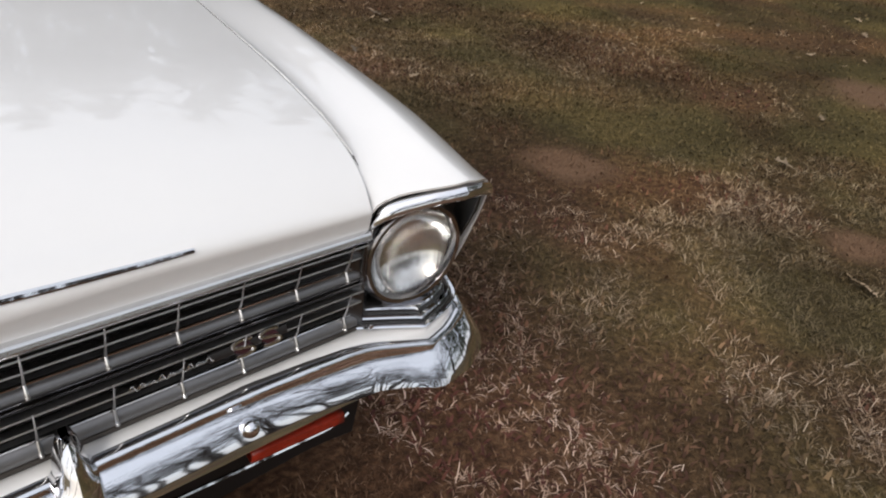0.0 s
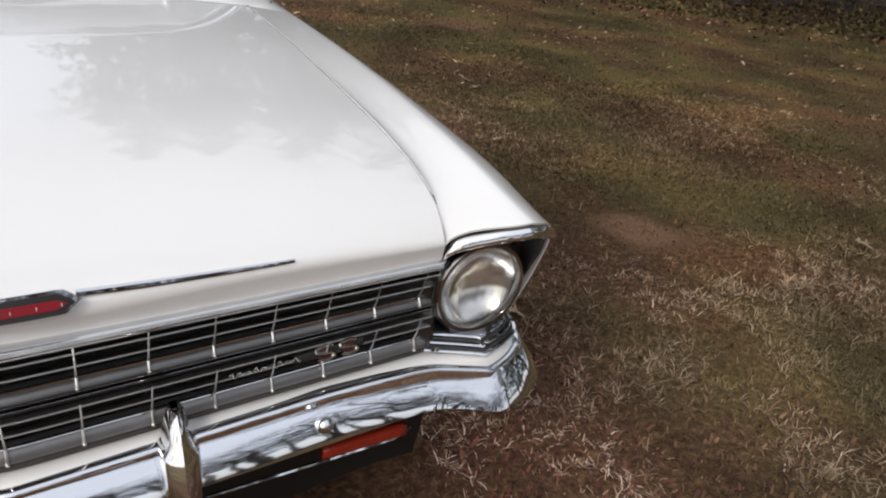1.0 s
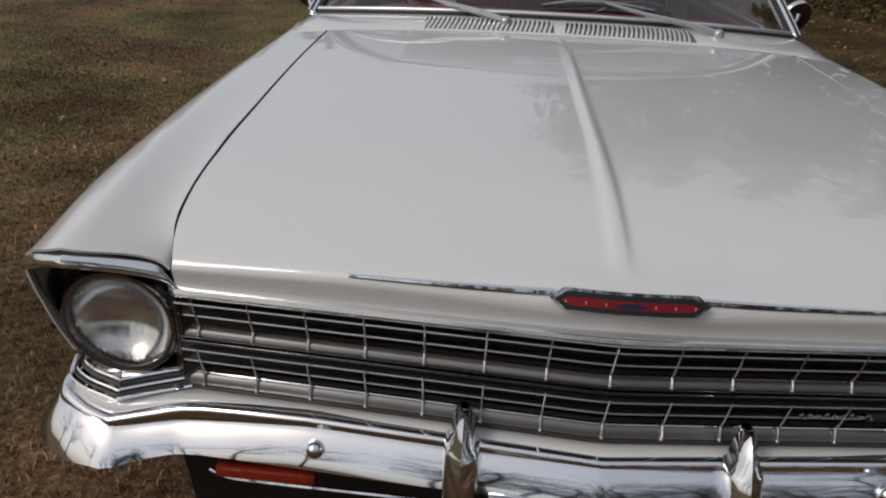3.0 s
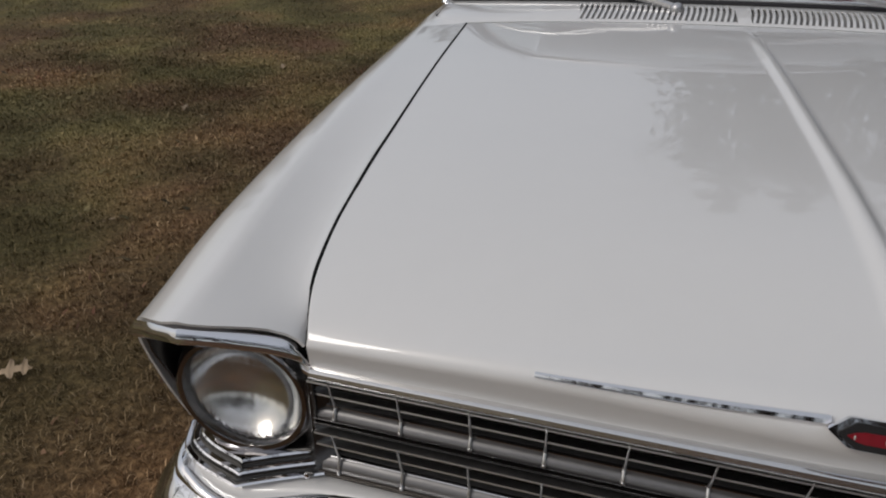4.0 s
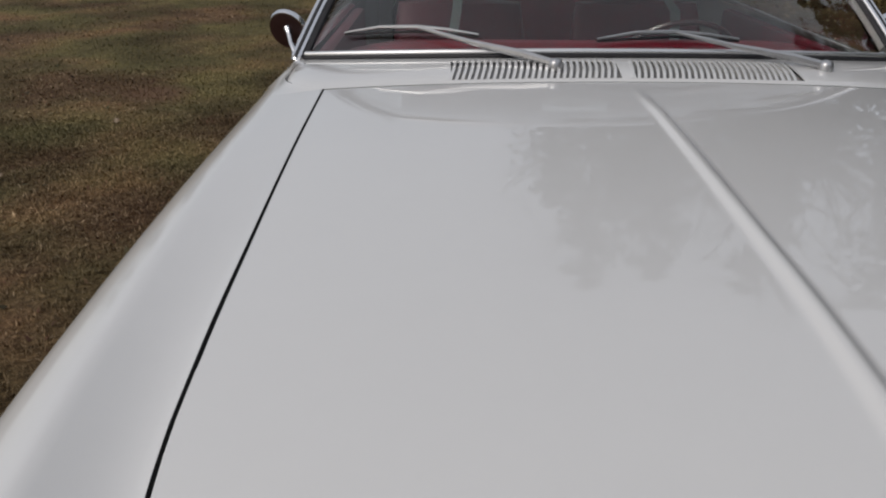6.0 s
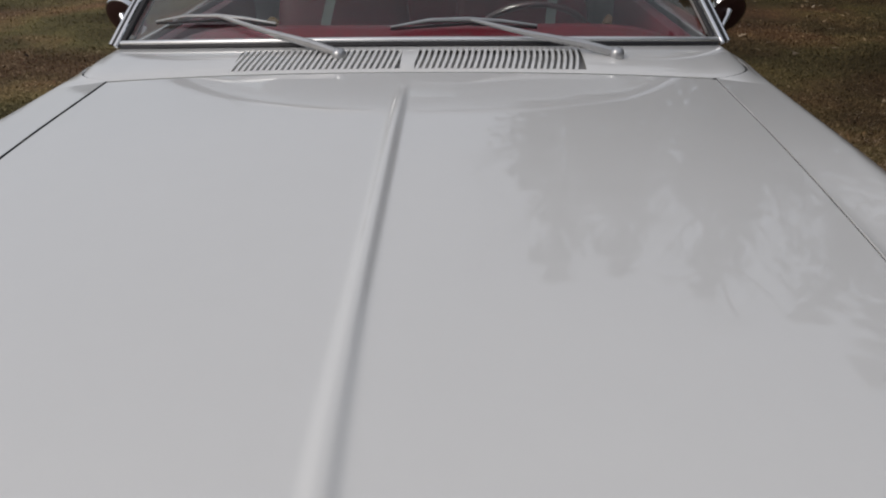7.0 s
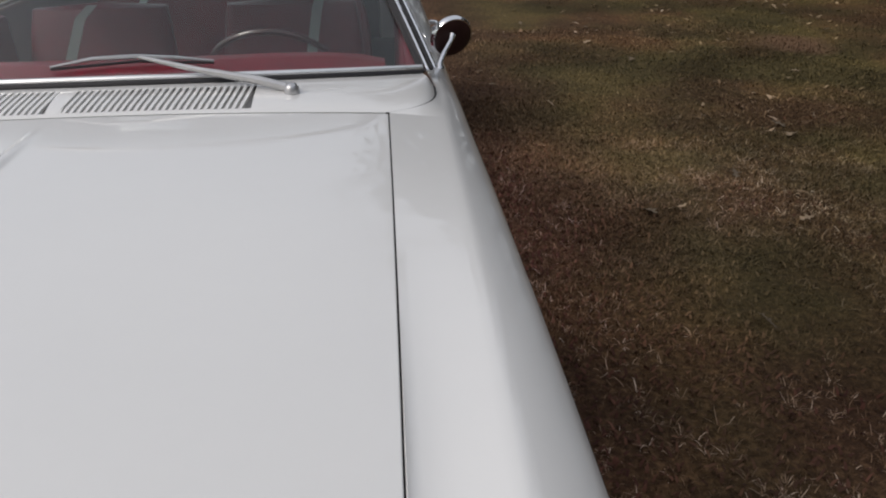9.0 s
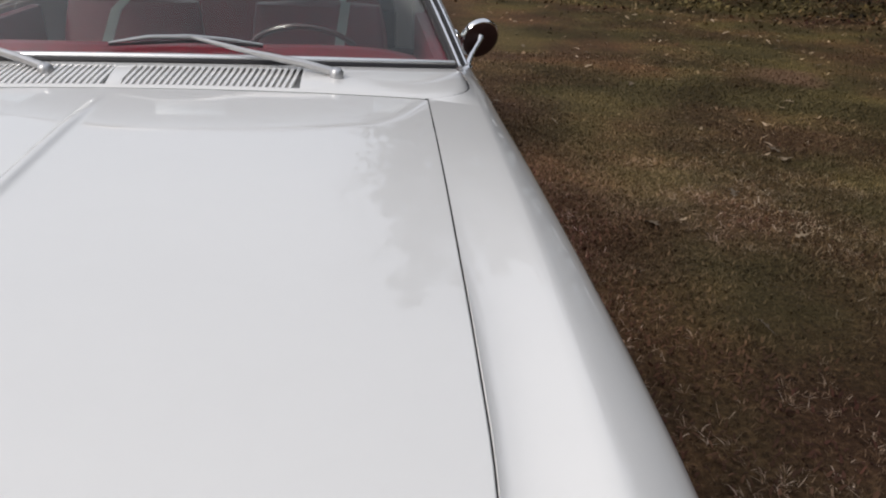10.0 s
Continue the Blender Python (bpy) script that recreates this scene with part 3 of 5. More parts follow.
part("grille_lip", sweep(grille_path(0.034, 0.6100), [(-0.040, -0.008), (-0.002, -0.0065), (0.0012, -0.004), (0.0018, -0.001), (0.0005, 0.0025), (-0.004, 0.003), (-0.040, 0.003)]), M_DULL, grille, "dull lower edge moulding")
PITCH = 0.0903
for k in range(-7, 8):
    x = PITCH * k
    y = 0.016 + 0.128 * math.sqrt(x * x + 0.0002)
    for top, mid, low in ((0.784, 0.7200, 0.7070), (0.694, 0.6325, 0.6135)):
        z = droop(x)
        part("grille_rib", tube([(x, y + d, zz + z) for zz, d in ((top, 0.020), (mid + 0.020, 0.0335), (mid + 0.003, 0.0415), (mid - 0.3 * (mid - low), 0.0375), (low + 0.003, 0.0335), (low, 0.0330))], [0.0011, 0.0015, 0.0021, 0.0021, 0.0024, 0.0020], 6), M_RIB, grille)
        part("rib_foot", moved(lathe([(0.0004, 0.0030), (0.0020, 0.0024), (0.0032, 0.0006), (0.0034, -0.003)], 10), pose(x, y + 0.0335, low + z + 0.002, 62, 0, 0)), M_RIB, grille, "bright knob at the rib's foot")
for s in (1, -1):
    part("grille_end", sided(sheet([[(0.640 + a, 0.016 + 0.128 * 0.655 + dy + 0.10 * a, z - 0.0195) for a, dy in ((0.0, 0.046), (0.012, 0.040), (0.026, 0.034), (0.045, 0.050))] for z in np.linspace(0.600, 0.790, 5)]), s), M_DARKARG, grille, "dark end post of the grille", 0.003)

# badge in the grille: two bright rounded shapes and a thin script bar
def ess(cx):
    """One bold curved letter shape of the badge, as a rounded ribbon."""
    pts = []
    for k in range(25):
        a = radians(30 + 240 * k / 24)
        pts.append((cx + 0.0155 * math.cos(a), 0.0062 + 0.0058 * math.sin(a), 0))
    for k in range(25):
        a = radians(90 - 240 * k / 24)
        pts.append((cx + 0.0155 * math.cos(a), -0.0062 + 0.0058 * math.sin(a), 0))
    return pts


AT_BADGE = pose(0.470, 0.016 + 0.128 * 0.470 + 0.026, 0.6540, 72, 0, 7)
badge = part("grille_badge", moved(join(tube(ess(-0.0215), 0.0030, 6), tube(ess(0.0215), 0.0030, 6)), AT_BADGE), M_TRIM, grille, "chrome double-letter badge with dark red fill")
for dx in (-0.0215, 0.0215):
    part("badge_enamel", moved(lathe([(0.0004, 0.0012), (0.013, 0.0008), (0.0145, -0.004)], 18), AT_BADGE @ Matrix.Translation((dx, 0, -0.001)) @ Matrix.Diagonal((1, 0.72, 1, 1))), M_BADGE, badge, "dark red enamel")
part("badge_base", moved(block(-0.01, 0, -0.007, 0.125, 0.014, 0.006, 0.002), AT_BADGE), M_BLACKBAR, badge, "black badge carrier")
script = part("script_badge", tube([(0.290 + 0.115 * k / 90, 0.016 + 0.128 * (0.290 + 0.115 * k / 90) + 0.028, 0.6595 - 0.0035 * k / 90 + 0.0050 * math.sin(k * 0.62) * (0.55 + 0.45 * math.sin(k * 0.23))) for k in range(91)], 0.0013, 6), M_TRIM, grille, "thin wavy chrome script")

# emblem and spears on the bonnet's nose
def nose(x, z, out):
    """A point on the bonnet's nose at that height."""
    y0, y1 = y_lip(x), y_lip(x) + 0.15
    for _ in range(30):
        ym = (y0 + y1) / 2
        if hood_z(x, ym) < z:
            y0 = ym
        else:
            y1 = ym
    return (x, y0 - out, z)


def hexagon(hl, hh, point, out, n=24):
    top, bot = [], []
    for k in range(n + 1):
        x = -hl + 2 * hl * k / n
        h = hh * min(1.0, (hl - abs(x)) / point + 0.03)
        base = nose(x, 0.848, 0)[1] - 0.003
        top.append((x, base + 0.45 * (0.014 + h) - out, 0.862 + h))
        bot.append((x, base + 0.45 * (0.014 - h) - out, 0.862 - h))
    v_, f_ = sheet([bot, top])
    return v_, f_, 12


emblem = part("hood_emblem", hexagon(0.105, 0.0136, 0.019, 0.006), M_CHROME, hood, "red and chrome nose emblem", 0.007, 0)
part("emblem_groove", hexagon(0.098, 0.0114, 0.0165, 0.0105), M_BLACK, emblem, "black recess", 0.001, 1)
part("emblem_field", hexagon(0.090, 0.0052, 0.011, 0.0118), M_RED, emblem, "red enamel field", 0.001, 1)
part("emblem_centre", hexagon(0.024, 0.0038, 0.020, 0.0130, 8), M_BLUE, emblem, "small blue lozenge", 0.001, 1)
for k in (-3, -2, -1, 1, 2, 3):
    part("emblem_mark", block(0.026 * k - 0.006 * (1 if k < 0 else -1), nose(0.026 * k, 0.848, 0.0)[1] + 0.0063 - 0.0158, 0.8620, 0.0011, 0.002, 0.0034), M_PLATE, emblem)
for s in (1, -1):
    pts = [nose(s * x, 0.862 - 0.010 * (x - 0.10) / 0.275, 0.003) for x in np.linspace(0.100, 0.378, 22)]
    part("spear", tube(pts, [0.0058 - 0.0026 * k / 21 for k in range(22)], 8), M_CHROME, hood, "thin tapered chrome spear")

# headlamps
def outline(s):
    """The opening's edge: from the bonnet corner over the brow to the tip and round below."""
    return [(0.655, 0.112, 0.822), (0.70, 0.098, 0.843), (0.745, 0.083, 0.855), (0.785, 0.074, 0.858), (0.83, 0.088, 0.844), (0.874, 0.114, 0.820), (0.876, 0.130, 0.76), (0.868, 0.156, 0.69), (0.852, 0.172, 0.628), (0.815, 0.152, 0.600), (0.785, 0.146, 0.596), (0.72, 0.150, 0.600), (0.668, 0.146, 0.614), (0.656, 0.132, 0.70), (0.655, 0.122, 0.78)]


LAMP = Vector((0.766, 0.158, 0.694))


def headlamp(s):
    o = outline(1)
    pts = []
    for k in range(len(o)):
        a, b = Vector(o[k]), Vector(o[(k + 1) % len(o)])
        pts += [a.lerp(b, j / 3) for j in range(3)]
    rows = []
    for w in (0.0, 0.04, 0.2, 0.45, 0.7, 0.9, 1.0, 1.06):
        row = []
        for p in pts:
            d = Vector((p.x - LAMP.x, 0, p.z - LAMP.z)).normalized()
            ring = LAMP + d * 0.0925
            q = p.lerp(ring, min(w, 1.0))
            q.y += 0.03 * math.sin(math.pi * min(w, 1.0)) + (0.02 if w > 1 else 0)
            row.append(tuple(q))
        rows.append(row)
    lamp = part("headlamp", sided(sheet(rows, close_u=True), s), M_DARKARG, car, "recessed round headlamp in a dark bezel", 0.003)
    turn = pose(s * LAMP.x, LAMP.y, LAMP.z, 90, 0, 0)
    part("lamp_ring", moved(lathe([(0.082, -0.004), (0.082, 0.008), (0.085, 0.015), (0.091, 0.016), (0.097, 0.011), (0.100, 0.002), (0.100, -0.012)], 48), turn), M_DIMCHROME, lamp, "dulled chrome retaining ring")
    part("lamp_bowl", moved(lathe([(0.084, 0.0), (0.079, -0.009), (0.070, -0.020), (0.058, -0.030), (0.042, -0.038), (0.024, -0.0435), (0.010, -0.0455), (0.0005, -0.046)], 40), turn), M_SILVER, lamp, "silvered reflector")
    lens = part("lamp_lens", moved(lathe([(0.0005, 0.026), (0.02, 0.0253), (0.04, 0.023), (0.06, 0.018), (0.074, 0.011), (0.084, 0.002), (0.081, 0.000), (0.072, 0.008), (0.058, 0.0145), (0.04, 0.0192), (0.02, 0.0215), (0.0005, 0.022)], 40, True), turn), M_LENS, lamp, "fluted clear lens")
    lens.visible_shadow = False
    brow = [(0.651, 0.118, 0.792), (0.650, 0.110, 0.814), (0.658, 0.104, 0.829), (0.676, 0.098, 0.8365), (0.70, 0.091, 0.8435), (0.745, 0.075, 0.8555), (0.782, 0.063, 0.862), (0.83, 0.084, 0.8485), (0.874, 0.112, 0.826), (0.879, 0.121, 0.820)]
    path = fine_path(brow, 0.008, (6, 8))
    part("brow_trim", sided(sweep(path, [(-0.012, -0.010), (-0.003, -0.0030), (0.001, -0.0030), (0.0050, -0.0060), (0.0085, -0.0105), (0.0110, -0.0160), (0.0115, -0.0215), (0.0080, -0.0255), (0.000, -0.0275), (-0.014, -0.0270)]), s), M_CHROME, lamp, "chrome brow above the lamp")
    low = [(0.652, 0.126, 0.0), (0.71, 0.112, -0.008), (0.769, 0.092, -0.014), (0.835, 0.114, -0.010), (0.872, 0.136, -0.003), (0.886, 0.19, 0.0)]
    for z, o1, hh, m in ((0.609, -0.030, 0.0035, M_CHROME), (0.603, -0.026, 0.004, M_DARKARG), (0.599, -0.017, 0.003, M_CHROME), (0.593, -0.012, 0.004, M_DARKARG), (0.590, -0.004, 0.003, M_CHROME)):
        part("lamp_moulding", sided(sweep(fine_path([(x, y, z + dz) for x, y, dz in low], 0.012, (2,)), [(o1 - 0.03, hh), (o1 - 0.002, hh * 0.8), (o1, 0.0), (o1 - 0.002, -hh), (o1 - 0.03, -hh)]), s), m, lamp)
    part("screw", moved(lathe([(0, 0.004), (0.004, 0.003), (0.0045, 0)], 10), pose(s * 0.672, 0.118, 0.597, 90, 0, 0)), M_CHROME, lamp)


for s in (1, -1):
    headlamp(s)

# bumper with shelf, bolts, guards, plate and signal lamps
BUMP = [(0, 0.012, 0.594), (0.3, 0.048, 0.5905), (0.45, 0.066, 0.588), (0.55, 0.078, 0.582), (0.62, 0.087, 0.576), (0.66, 0.0905, 0.570), (0.72, 0.085, 0.557), (0.776, 0.078, 0.546), (0.835, 0.100, 0.5455), (0.882, 0.127, 0.547), (0.898, 0.165, 0.549), (0.902, 0.24, 0.550), (0.900, 0.32, 0.552)]
bump_path = both_sides(fine_path(BUMP, 0.009, (0, 7)))
wall_drop = curve((0, 0.006), (0.30, 0.010), (0.44, 0.010), (0.55, 0.016), (0.63, 0.020), (0.70, 0.016), (0.765, 0.011), (0.80, 0.003), (0.91, 0.002))
face_drop = curve((0, 0.053), (0.30, 0.062), (0.44, 0.064), (0.62, 0.062), (0.70, 0.059), (0.776, 0.060), (0.835, 0.064), (0.885, 0.060), (0.91, 0.050))
face_out = curve((0, 0.032), (0.44, 0.034), (0.62, 0.032), (0.72, 0.034), (0.776, 0.042), (0.835, 0.046), (0.91, 0.040))


def bumper_shape(p):
    """A rounded bead, an upright step, and a convex face that runs out to the lower edge."""
    x = abs(p[0])
    w, h, o = wall_drop(x), face_drop(x), face_out(x)
    horn = 0.010 * smooth(0.80, 0.895, x)
    a0, a1 = radians(47), radians(21 + 6 * smooth(0.72, 0.85, x))
    face = []
    for k in range(9):
        a = a0 + (a1 - a0) * k / 8
        face.append((-0.001 + o * (math.cos(a) - math.cos(a0)) / (math.cos(a1) - math.cos(a0)), -w - (h - w) * (math.sin(a0) - math.sin(a)) / (math.sin(a0) - math.sin(a1))))
    head = [(-0.034, 0.001 + horn), (-0.0165, 0.0055 + horn), (-0.0120, 0.0068 + horn), (-0.006, 0.0060 + 0.8 * horn), (-0.0015, 0.0035 + 0.4 * horn), (0.0, 0.0), (-0.0005, -0.4 * w), (-0.0016, -0.85 * w)]
    tail = [(o - 0.0025, -h - 0.0008), (o - 0.009, -h - 0.0015), (-0.020, -h - 0.001), (-0.024, -h + 0.004), (o - 0.012, -h + 0.004), (-0.012, -w - 0.004), (-0.030, -0.003)]
    return head + face + tail


bumper = part("front_bumper", sweep(bump_path, bumper_shape), M_CHROME, car, "chrome front bumper reflecting sky and branches")
shelf_back = both_sides(fine_path([(0, 0.060, 0.6050), (0.35, 0.103, 0.5955), (0.62, 0.136, 0.587), (0.660, 0.140, 0.586), (0.773, 0.114, 0.573), (0.872, 0.150, 0.583), (0.885, 0.25, 0.583)], 0.02, (0,)))
shelf_front = both_sides(fine_path([(0, 0.018, 0.5995), (0.35, 0.062, 0.594), (0.60, 0.096, 0.580), (0.655, 0.102, 0.573), (0.774, 0.088, 0.548), (0.860, 0.122, 0.550), (0.880, 0.25, 0.553)], 0.02, (0,)))


def along(path, k):
    f_ = k * (len(path) - 1)
    i = min(int(f_), len(path) - 2)
    return tuple(Vector(path[i]).lerp(Vector(path[i + 1]), f_ - i))


part("front_shelf", sheet([[along(shelf_front, k) for k in np.linspace(0, 1, 90)], [along(shelf_back, k) for k in np.linspace(0, 1, 90)]], flip=False), M_PAINT, car, "white filler panel behind the bumper", 0.01)
for s in (1, -1):
    part("bumper_bolt", moved(lathe([(0.0005, 0.0115), (0.005, 0.0108), (0.010, 0.0078), (0.0132, 0.0035), (0.0142, -0.001), (0.0142, -0.008)], 22), pose(s * 0.431, 0.0415, 0.557, 62, 0, s * 7.5)), M_CHROME, bumper, "domed chrome bolt")
    rows = []
    for z, hw, y, dep in ((0.6530, 0.0050, 0.036, 0.010), (0.6525, 0.0085, 0.032, 0.016), (0.646, 0.0125, 0.024, 0.026), (0.634, 0.0155, 0.012, 0.040), (0.620, 0.0185, 0.002, 0.050), (0.606, 0.0205, -0.005, 0.056), (0.600, 0.0250, -0.008, 0.060), (0.594, 0.0268, -0.011, 0.060), (0.57, 0.0265, -0.020, 0.060), (0.54, 0.0255, -0.027, 0.065), (0.51, 0.0240, -0.029, 0.07), (0.48, 0.0225, -0.020, 0.07), (0.45, 0.020, 0.004, 0.05), (0.42, 0.016, 0.016, 0.04)):
        cx = s * 0.206
        sk = 0.126 * s
        ring = [(-hw, dep)] + [(hw * u, 0.021 * abs(u) ** 1.35 + (0.006 if abs(u) == 1 else 0)) for u in (-1, -0.86, -0.62, -0.36, 0, 0.36, 0.62, 0.86, 1)] + [(hw, dep)]
        rows.append([(cx + dx, y + dy + sk * dx, z) for dx, dy in ring])
    g = sheet(rows, close_u=True)
    g[1].extend([tuple(range(11)), tuple(reversed(range(len(g[0]) - 11, len(g[0]))))])
    g = (*g, 26)
    part("bumper_guard", g, M_CHROME, bumper, "upright chrome bumper guard")
    frame_path = fine_path([(0.245, 0.050, 0.464), (0.44, 0.068, 0.453), (0.605, 0.090, 0.438), (0.625, 0.098, 0.447)], 0.02)
    trim = part("valance_trim", sided(tube(frame_path, 0.0035, 6), s), M_CHROME, car, "thin bright strip under the signal lamp")
    part("signal_lamp", sided(sheet([[(x, y + dy, z + dz) for x, y, z in fine_path([(0.437, 0.058, 0.482), (0.608, 0.083, 0.461)], 0.02)] for dy, dz in ((0.02, -0.014), (0.002, -0.0135), (-0.002, -0.011), (-0.003, -0.003), (-0.002, 0.004), (0.002, 0.0065), (0.02, 0.007))]), s), M_AMBER, car, "orange-red signal lamp under the bumper", 0.003, 0)
part("front_valance", sheet([[(x, y + 0.048 + dy - 0.02 * smooth(0.60, 0.80, abs(x)), z) for x, y, _ in grille_path(0.03, 0, 0.72)] for z, dy in ((0.53, 0.0), (0.49, 0.010), (0.45, 0.018), (0.40, 0.026), (0.34, 0.036), (0.24, 0.055))], flip=True), M_BLACK, car, "dark valance under the bumper", 0.006)
plate = part("licence_plate", block(-0.008, -0.012, 0.455, 0.305, 0.004, 0.152, 0.004), M_PLATE, car, "white licence plate with dark bars")
part("plate_frame", join(block(-0.158, -0.010, 0.455, 0.010, 0.012, 0.165, 0.003), block(0.158, -0.010, 0.455, 0.010, 0.012, 0.165, 0.003), block(0, -0.010, 0.537, 0.326, 0.012, 0.008, 0.002), block(0, -0.010, 0.374, 0.326, 0.012, 0.008, 0.002)), M_CHROME, plate, "chrome plate frame")
for x in (-0.095, -0.030, 0.035, 0.095):
    part("plate_bar", block(x, -0.0155, 0.458, 0.045, 0.002, 0.078, 0.0008, 1), M_PLATEINK, plate)
part("plate_bracket", block(0, 0.03, 0.455, 0.33, 0.06, 0.15, 0.004), M_BLACK, plate, "black bracket")

# wipers
def wiper(px_, tip, elbow, end):
    p0 = Vector(px_)
    by, bz = scuttle(0, 0.9)[1:]
    w_ = part("wiper", lathe([(0.0005, 0.031), (0.007, 0.030), (0.013, 0.026), (0.0165, 0.018), (0.0175, 0.006), (0.0175, -0.02)], 20), M_WIPER, car, "bright wiper arm and blade")
    w_.location = p0
    w_.rotation_euler = (radians(18), 0, 0)
    inv = w_.matrix_basis.inverted()

    def loc(pts):
        return [tuple(inv @ Vector(p)) for p in pts]
    e, t0, t1 = Vector(elbow), Vector(tip), Vector(end)
    arm = [p0 + Vector((0, 0.0, 0.016)), p0.lerp(e, 0.22) + Vector((0, 0, 0.016)), p0.lerp(e, 0.6) + Vector((0, 0, 0.008)), e + Vector((0, -0.002, 0.006))]
    part("wiper_arm", tube(loc(arm), [0.0100, 0.0105, 0.0070, 0.0042], 8), M_WIPER, w_, "bright tapered arm")
    part("wiper_blade", tube(loc([t0, t0.lerp(e, 0.5) + Vector((0, -0.003, 0.010)), e + Vector((0, -0.003, 0.006)), e.lerp(t1, 0.5) + Vector((0, -0.003, 0.006)), t1]), [0.0026, 0.0042, 0.0052, 0.0042, 0.0026], 6), M_WIPER, w_, "bright blade bridge")
    part("wiper_rubber", tube(loc([t0 + Vector((0, 0, -0.005)), e + Vector((0, 0.002, -0.006)), t1 + Vector((0, 0, -0.005))]), 0.003, 6), M_RUBBER, w_, "black rubber edge")


def on_glass(x, w, lift):
    """A point a little off the windscreen."""
    lo, hi = -1.0, 1.0
    for _ in range(40):
        m = (lo + hi) / 2
        if screen(m, w)[0] < x:
            lo = m
        else:
            hi = m
    p = screen(lo, w)
    return (p[0], p[1] - lift * 0.55, p[2] + lift)


wiper((-0.158, 1.441, 0.986), on_glass(-0.672, 0.104, 0.012), on_glass(-0.485, 0.108, 0.014), on_glass(-0.33, 0.078, 0.012))
wiper((0.477, 1.470, 0.978), on_glass(-0.048, 0.052, 0.012), on_glass(0.135, 0.073, 0.014), on_glass(0.30, 0.058, 0.012))

# round door mirrors
for s, cx in ((1, 0.884), (-1, 0.874)):
    at = pose(s * cx, 1.970, 0.991, 110, 0, s * 18)
    head = part("door_mirror", moved(lathe([(0.0560, 0.0090), (0.0590, 0.0085), (0.0625, 0.002), (0.0625, -0.006), (0.054, -0.010)], 40), at), M_CHROME, car, "round chrome door mirror")
    part("mirror_back", moved(lathe([(0.0005, 0.0125), (0.030, 0.0122), (0.050, 0.0112), (0.0570, 0.0085)], 40), at), M_MIRROR_BACK, head, "back of the mirror with a dark maroon reflection painted on")
    part("mirror_glass", moved(lathe([(0.0005, -0.008), (0.050, -0.008), (0.052, -0.010), (0.0005, -0.0105)], 32), at), M_CHROME, head, "mirror glass")
    part("mirror_stalk", tube([(s * 0.840, 1.880, 0.925), (s * 0.841, 1.881, 0.938), (s * 0.858, 1.910, 0.962), (s * (cx - 0.006), 1.940, 0.985), (s * cx, 1.953, 0.998)], [0.016, 0.009, 0.007, 0.008, 0.012], 10), M_CHROME, head, "chrome stalk")

# wheels
def wheel(x, y):
    w_ = part("wheel", moved(lathe([(0.215, -0.09), (0.27, -0.095), (0.305, -0.085), (0.322, -0.06), (0.325, 0), (0.322, 0.06), (0.305, 0.085), (0.27, 0.095), (0.215, 0.09), (0.205, 0.0), (0.215, -0.09)], 48), pose(x, y, 0.322, 0, 90, 0)), M_RUBBER, car, "black tyre on a bright rim")
    part("rim", moved(lathe([(0.0005, 0.055), (0.05, 0.05), (0.09, 0.03), (0.15, 0.045), (0.19, 0.06), (0.214, 0.088), (0.212, 0.0), (0.214, -0.08)], 40), pose(x, y, 0.322, 0, 90 if x > 0 else -90, 0)), M_WHEEL, w_, "bright wheel disc")


for x in (-0.715, 0.715):
    for y in (0.84, 3.63):
        wheel(x, y)


# ---- ground ----
def swell(x, y):
    d = max(0.0, math.hypot(max(abs(x) - 1.0, 0), max(abs(y - 2.2) - 2.6, 0)))
    k = smooth(0.1, 2.0, d)
    return k * (0.020 * noise.noise((x * 0.45, y * 0.45, 0)) + 0.010 * noise.noise((x * 1.7, y * 1.7, 3))) + 0.006 * noise.noise((x * 4, y * 4, 7)) * k


